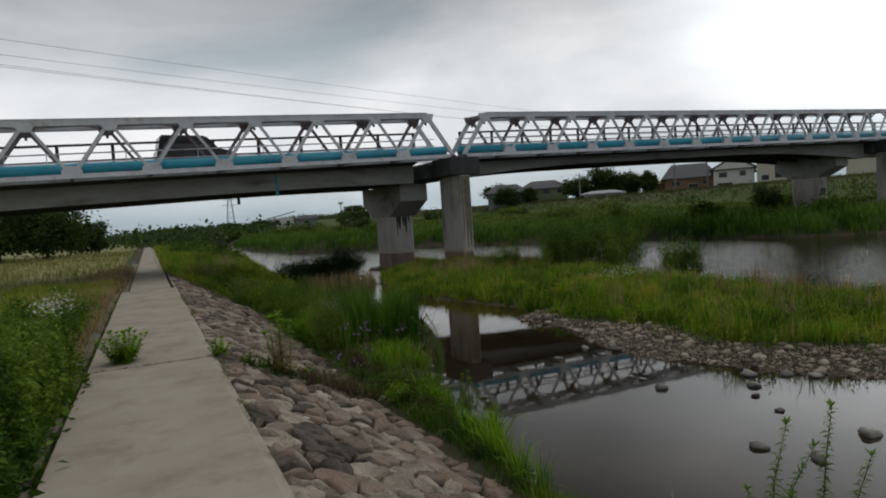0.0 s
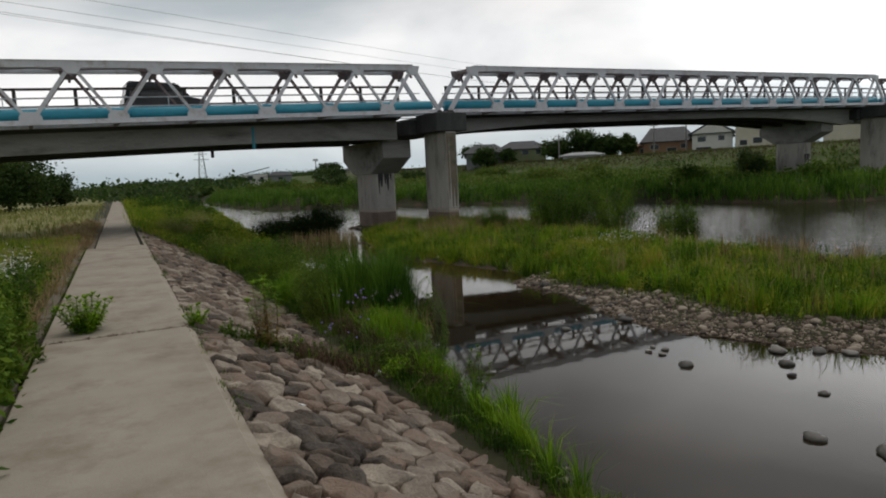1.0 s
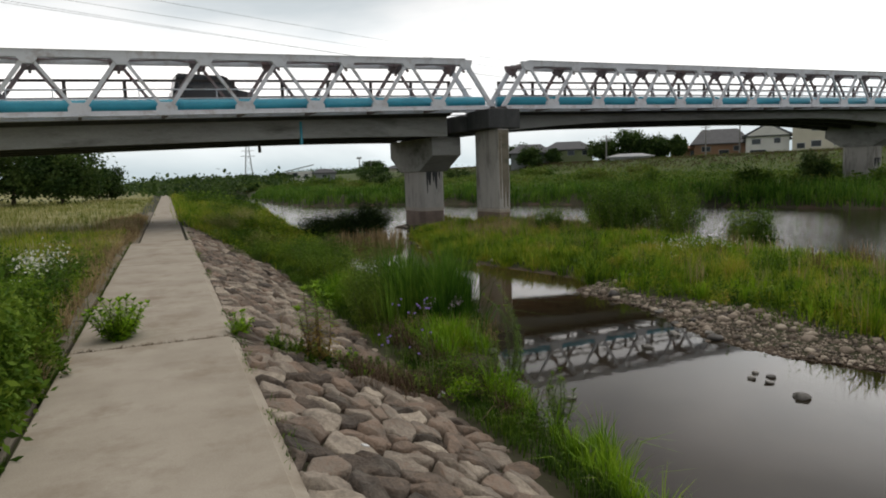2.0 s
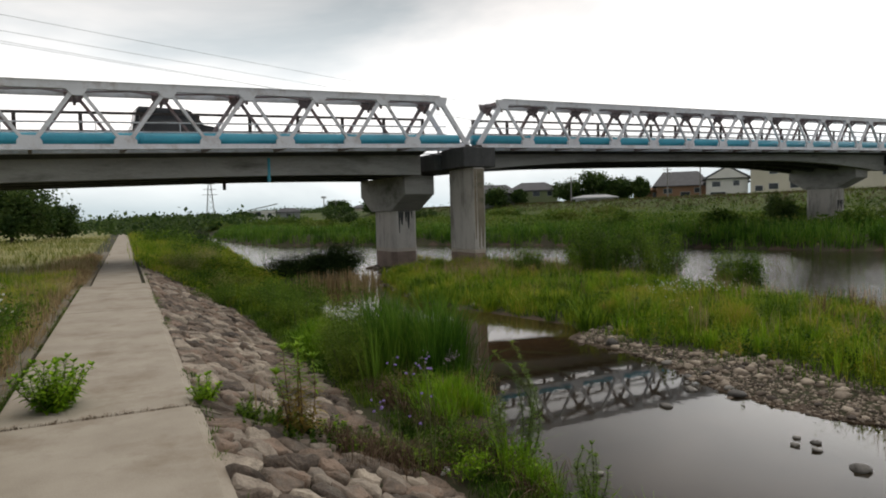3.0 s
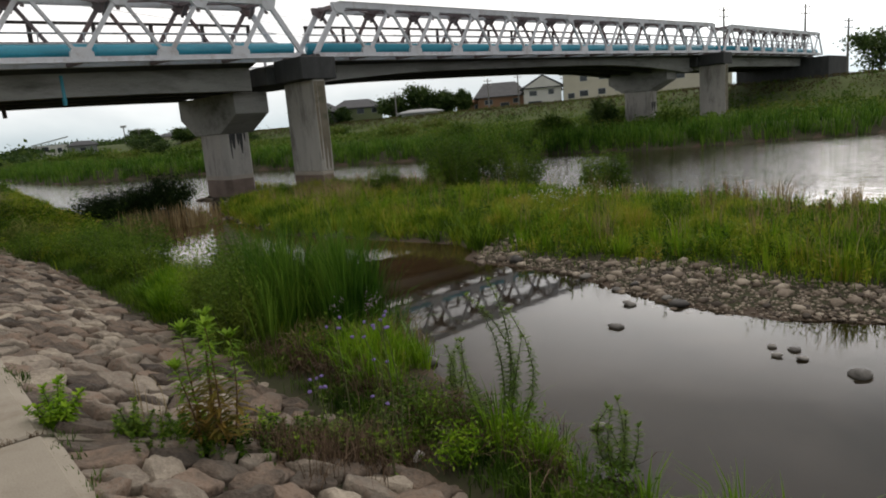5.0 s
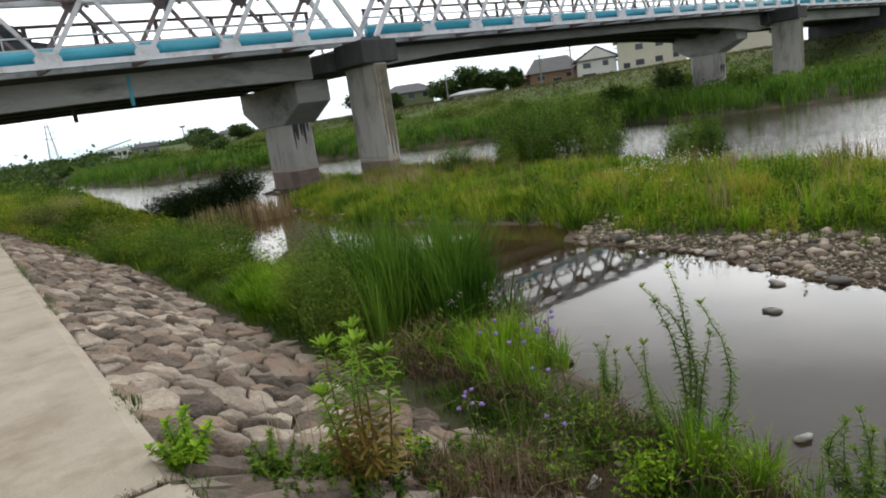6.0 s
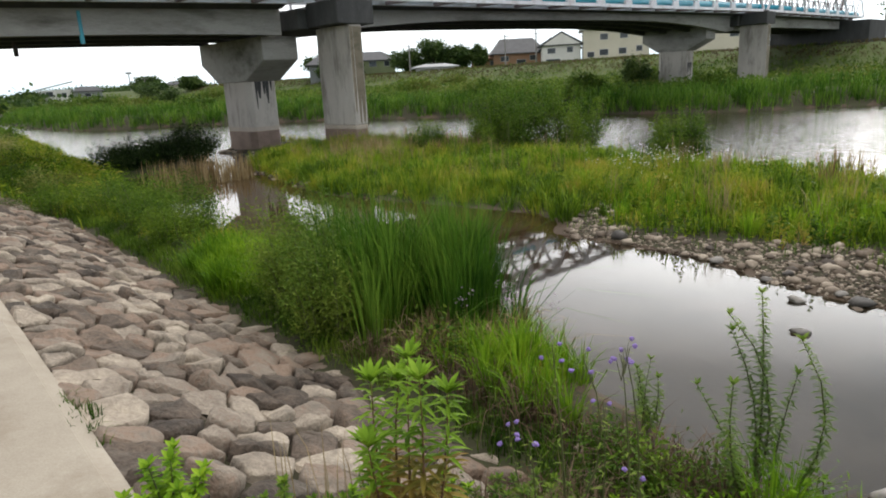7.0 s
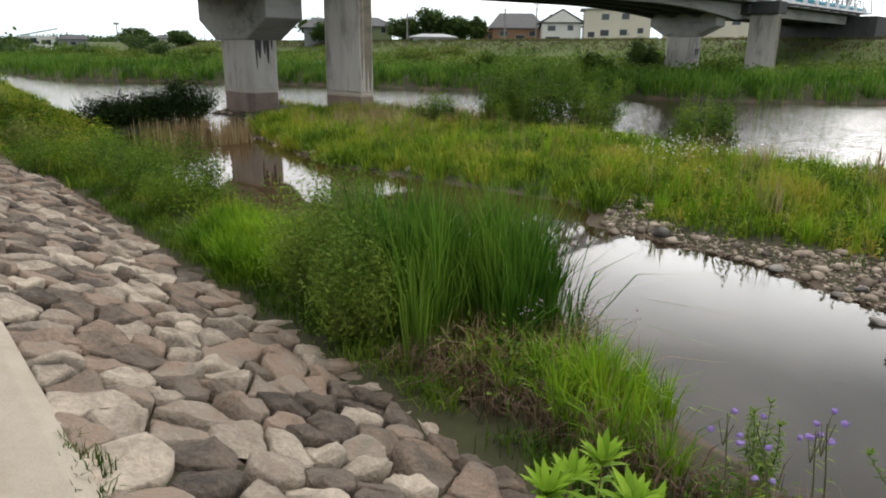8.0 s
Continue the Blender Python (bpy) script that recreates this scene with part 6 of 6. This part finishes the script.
weed(0.16, 14.68, 0, 0.36, 0.6, 26, L_LUSH, "bushy green weed growing in a path joint", 0.1)
weed(1.44, 14.36, -0.06, 0.19, 0.34, 12, L_LUSH, "low green weed at the edge of the path", 0.075)
weed(-0.45, 9.1, 0, 0.25, 0.36, 8, L_WEED, "dark green weed beside the footpath", 0.08)
for x, y, w, h_, k_, m_ in ((1.82, 14.2, 0.16, 0.22, 8, L_WEED), (2.08, 14.12, 0.16, 0.2, 8, L_WEED), (2.25, 14.25, 0.13, 0.18, 6, L_LUSH), (2.62, 14.15, 0.18, 0.24, 9, L_LUSH), (2.85, 14.05, 0.22, 0.26, 10, L_WEED), (3.1, 14.1, 0.24, 0.28, 10, L_WILLOW), (3.35, 14.0, 0.22, 0.25, 8, L_WEED),
                            (3.55, 13.75, 0.2, 0.3, 8, L_LUSH), (2.72, 13.8, 0.14, 0.15, 6, L_LUSH), (3.3, 13.7, 0.16, 0.2, 7, L_WEED), (3.05, 13.85, 0.15, 0.17, 6, L_WILLOW), (2.35, 14.05, 0.12, 0.16, 5, L_WEED)):
    weed(x, y, slope_z(x), w, h_, k_, m_, "low green weed rooted between the stones", 0.06)
c = np.column_stack([g.uniform(2.5, 3.9, 170), g.normal(13.85, 0.2, 170)])
P = np.repeat(np.column_stack([c, slope_z(c[:, 0])]), 14, 0) + g.normal(0, 0.05, (170 * 14, 3)) * [1, 1, 0.1]
grass("dry_brush", P, g.uniform(0.08, 0.3, len(P)), 0.006, L_DEAD, "tangle of dry brown stalks on the stones", 0.9, seed=30)
c = np.column_stack([g.uniform(1.7, 3.7, 46), g.normal(14.02, 0.13, 46)])
leafy_clumps("rib_weeds", c, g.uniform(0.14, 0.34, len(c)), 26, 0.08, 0.05, L_WEED, "dark green weeds along the rib in the stones", 0.35)
c = np.column_stack([g.uniform(1.9, 2.5, 26), g.normal(14.35, 0.12, 26)])
P = np.column_stack([c, slope_z(c[:, 0])])
grass("dry_stalks", P, g.uniform(0.25, 0.5, len(P)), 0.006, L_STRAW, "thin dry stalks among the weeds", 0.12, seed=31)
c = np.column_stack([g.uniform(-0.25, 1.3, 60), 14.17 + g.normal(0, 0.02, 60)])
P = np.repeat(np.column_stack([c, np.full(60, -0.03)]), 8, 0) + g.normal(0, 0.02, (480, 3)) * [1, 1, 0]
grass("joint_grass", P, g.uniform(0.02, 0.07, len(P)), 0.006, L_DEAD, "short dry grass in the slab joint", 0.8, seed=32)
c = field(g, 700, (-0.36, 6), (-0.30, 40), lambda x, y: waves(x, y * 2, 71) > -0.3)
P = np.repeat(np.column_stack([c, np.full(len(c), -0.05)]), 8, 0) + g.normal(0, 0.02, (len(c) * 8, 3)) * [1, 2, 0]
grass("joint_grass", P, g.uniform(0.03, 0.09, len(P)), 0.006, L_WEED, "moss and grass in the edging joint", 0.7, seed=33)
c = field(g, 800, (1.31, 5), (1.46, 44), lambda x, y: waves(x, y * 1.4, 73) > 0.15)
P = np.repeat(np.column_stack([c, np.full(len(c), -0.08)]), 7, 0) + g.normal(0, 0.02, (len(c) * 7, 3)) * [1, 2, 0]
grass("joint_grass", P, g.uniform(0.04, 0.11, len(P)), 0.007, L_WEED, "thin grass along the top of the stones", 0.7, seed=34)
# willow saplings at the water's edge
def sapling(x, y, high, stems, label, lean=(0, 0)):
    root = thing("willow_sapling", label, "sapling", "willow saplings", at=(x, y, max(WATER, float(height(x, y))) - 0.05))
    for i in range(stems):
        a = i * 2.4
        r = 0.26 * high * math.sqrt((i + 0.2) / stems) * g.uniform(0.7, 1.3)
        h_ = high * (1.0 - 0.5 * i / stems)
        leafy_stem(root, (math.cos(a) * r * 0.25, math.sin(a) * r * 0.25, 0), (math.cos(a) * r + lean[0], math.sin(a) * r + lean[1], h_), int(170 * h_), 0.078, L_WILLOW, M_STEM, 0.27, 0.22, 7, 0.12)
    return root


sapling(4.32, 13.4, 1.36, 7, "slender green willow sapling at the water's edge", (-0.03, 0.05))
sapling(4.5, 12.4, 0.62, 7, "small green willow sapling at the water's edge")
sapling(4.0, 6.62, 1.6, 8, "slender green willow sapling at the water's edge")
sapling(4.75, 14.4, 0.55, 5, "small green willow sapling at the water's edge")
# purple verbena
def verbena(x, y, high, label):
    root = thing("verbena_plant", label, "flower", "purple flowers", at=(x, y, max(WATER, float(height(x, y))) - 0.03))
    top = (g.normal(0, 0.08), g.normal(0, 0.08), high)
    leafy_stem(root, (0, 0, 0), top, 26, 0.07, L_WILLOW, M_STEM, 0.16, 0.05, 0, 0.05)
    k_ = g.randint(2, 5)
    for i in range(k_):
        a = i * 2.4
        tip = Vector(top) + Vector((math.cos(a) * 0.055, math.sin(a) * 0.055, g.uniform(-0.1, 0.04)))
        part("flower_stalk", stem_bm(bmesh.new(), [Vector(top) - Vector((0, 0, 0.14)), (Vector(top) + tip) / 2, tip], 0.002, 0.0015, 4), M_STEM, root)
        head = boulder(g, 0.015, 0.75, 2)
        bmesh.ops.translate(head, verts=head.verts[:], vec=tip)
        part("flower_head", head, L_PURPLE, root, "small violet flower head")
    return root


for x, y, h_ in ((3.46, 13.62, 1.22), (3.54, 13.72, 1.14), (3.36, 14.02, 1.10), (3.30, 13.94, 1.18), (3.08, 13.98, 0.64), (3.16, 14.06, 0.58), (3.27, 13.42, 0.68), (3.5, 13.9, 0.8)):
    verbena(x, y, h_, "purple verbena flowers on thin stalks by the pool")
c = np.column_stack([g.normal(4.9, 0.25, 9), g.normal(16.0, 0.2, 9)])
C = np.repeat(np.column_stack([c, height(c[:, 0], c[:, 1]) + g.uniform(0.55, 0.7, 9)]), 14, 0) + g.normal(0, 0.03, (9 * 14, 3))
V, Q = leaf_arrays(g, C, 0.02, 0.8, 0.5)
me = mesh_np("mauve_flowers", V, Q)
me.materials.append(L_PINK)
tagged(new("mauve_flowers", me), "mauve flower heads in front of the reeds", "flowers", kind="stuff")
# litter on the stones
M_LITTER = plain("white_plastic", (0.75, 0.75, 0.74), 0.5)
ob = part("paper_cup", tube(bmesh.new(), (0, 0, -0.04), (0, 0, 0.05), 0.025, 0.035, 14), M_LITTER, None, "crumpled white paper cup lying on stones")
tagged(ob, category="litter")
ob.matrix_basis = pose(3.62, 13.6, slope_z(3.62) + 0.06, 20, 35, 0)
ob = part("litter_scrap", box(bmesh.new(), (-0.03, -0.02, 0), (0.03, 0.02, 0.012), 0.004), M_LITTER, None, "small white scrap of litter on the stones")
tagged(ob, category="litter")
ob.matrix_basis = pose(1.95, 10.9, slope_z(1.95) + 0.07, 10, 22, 30)
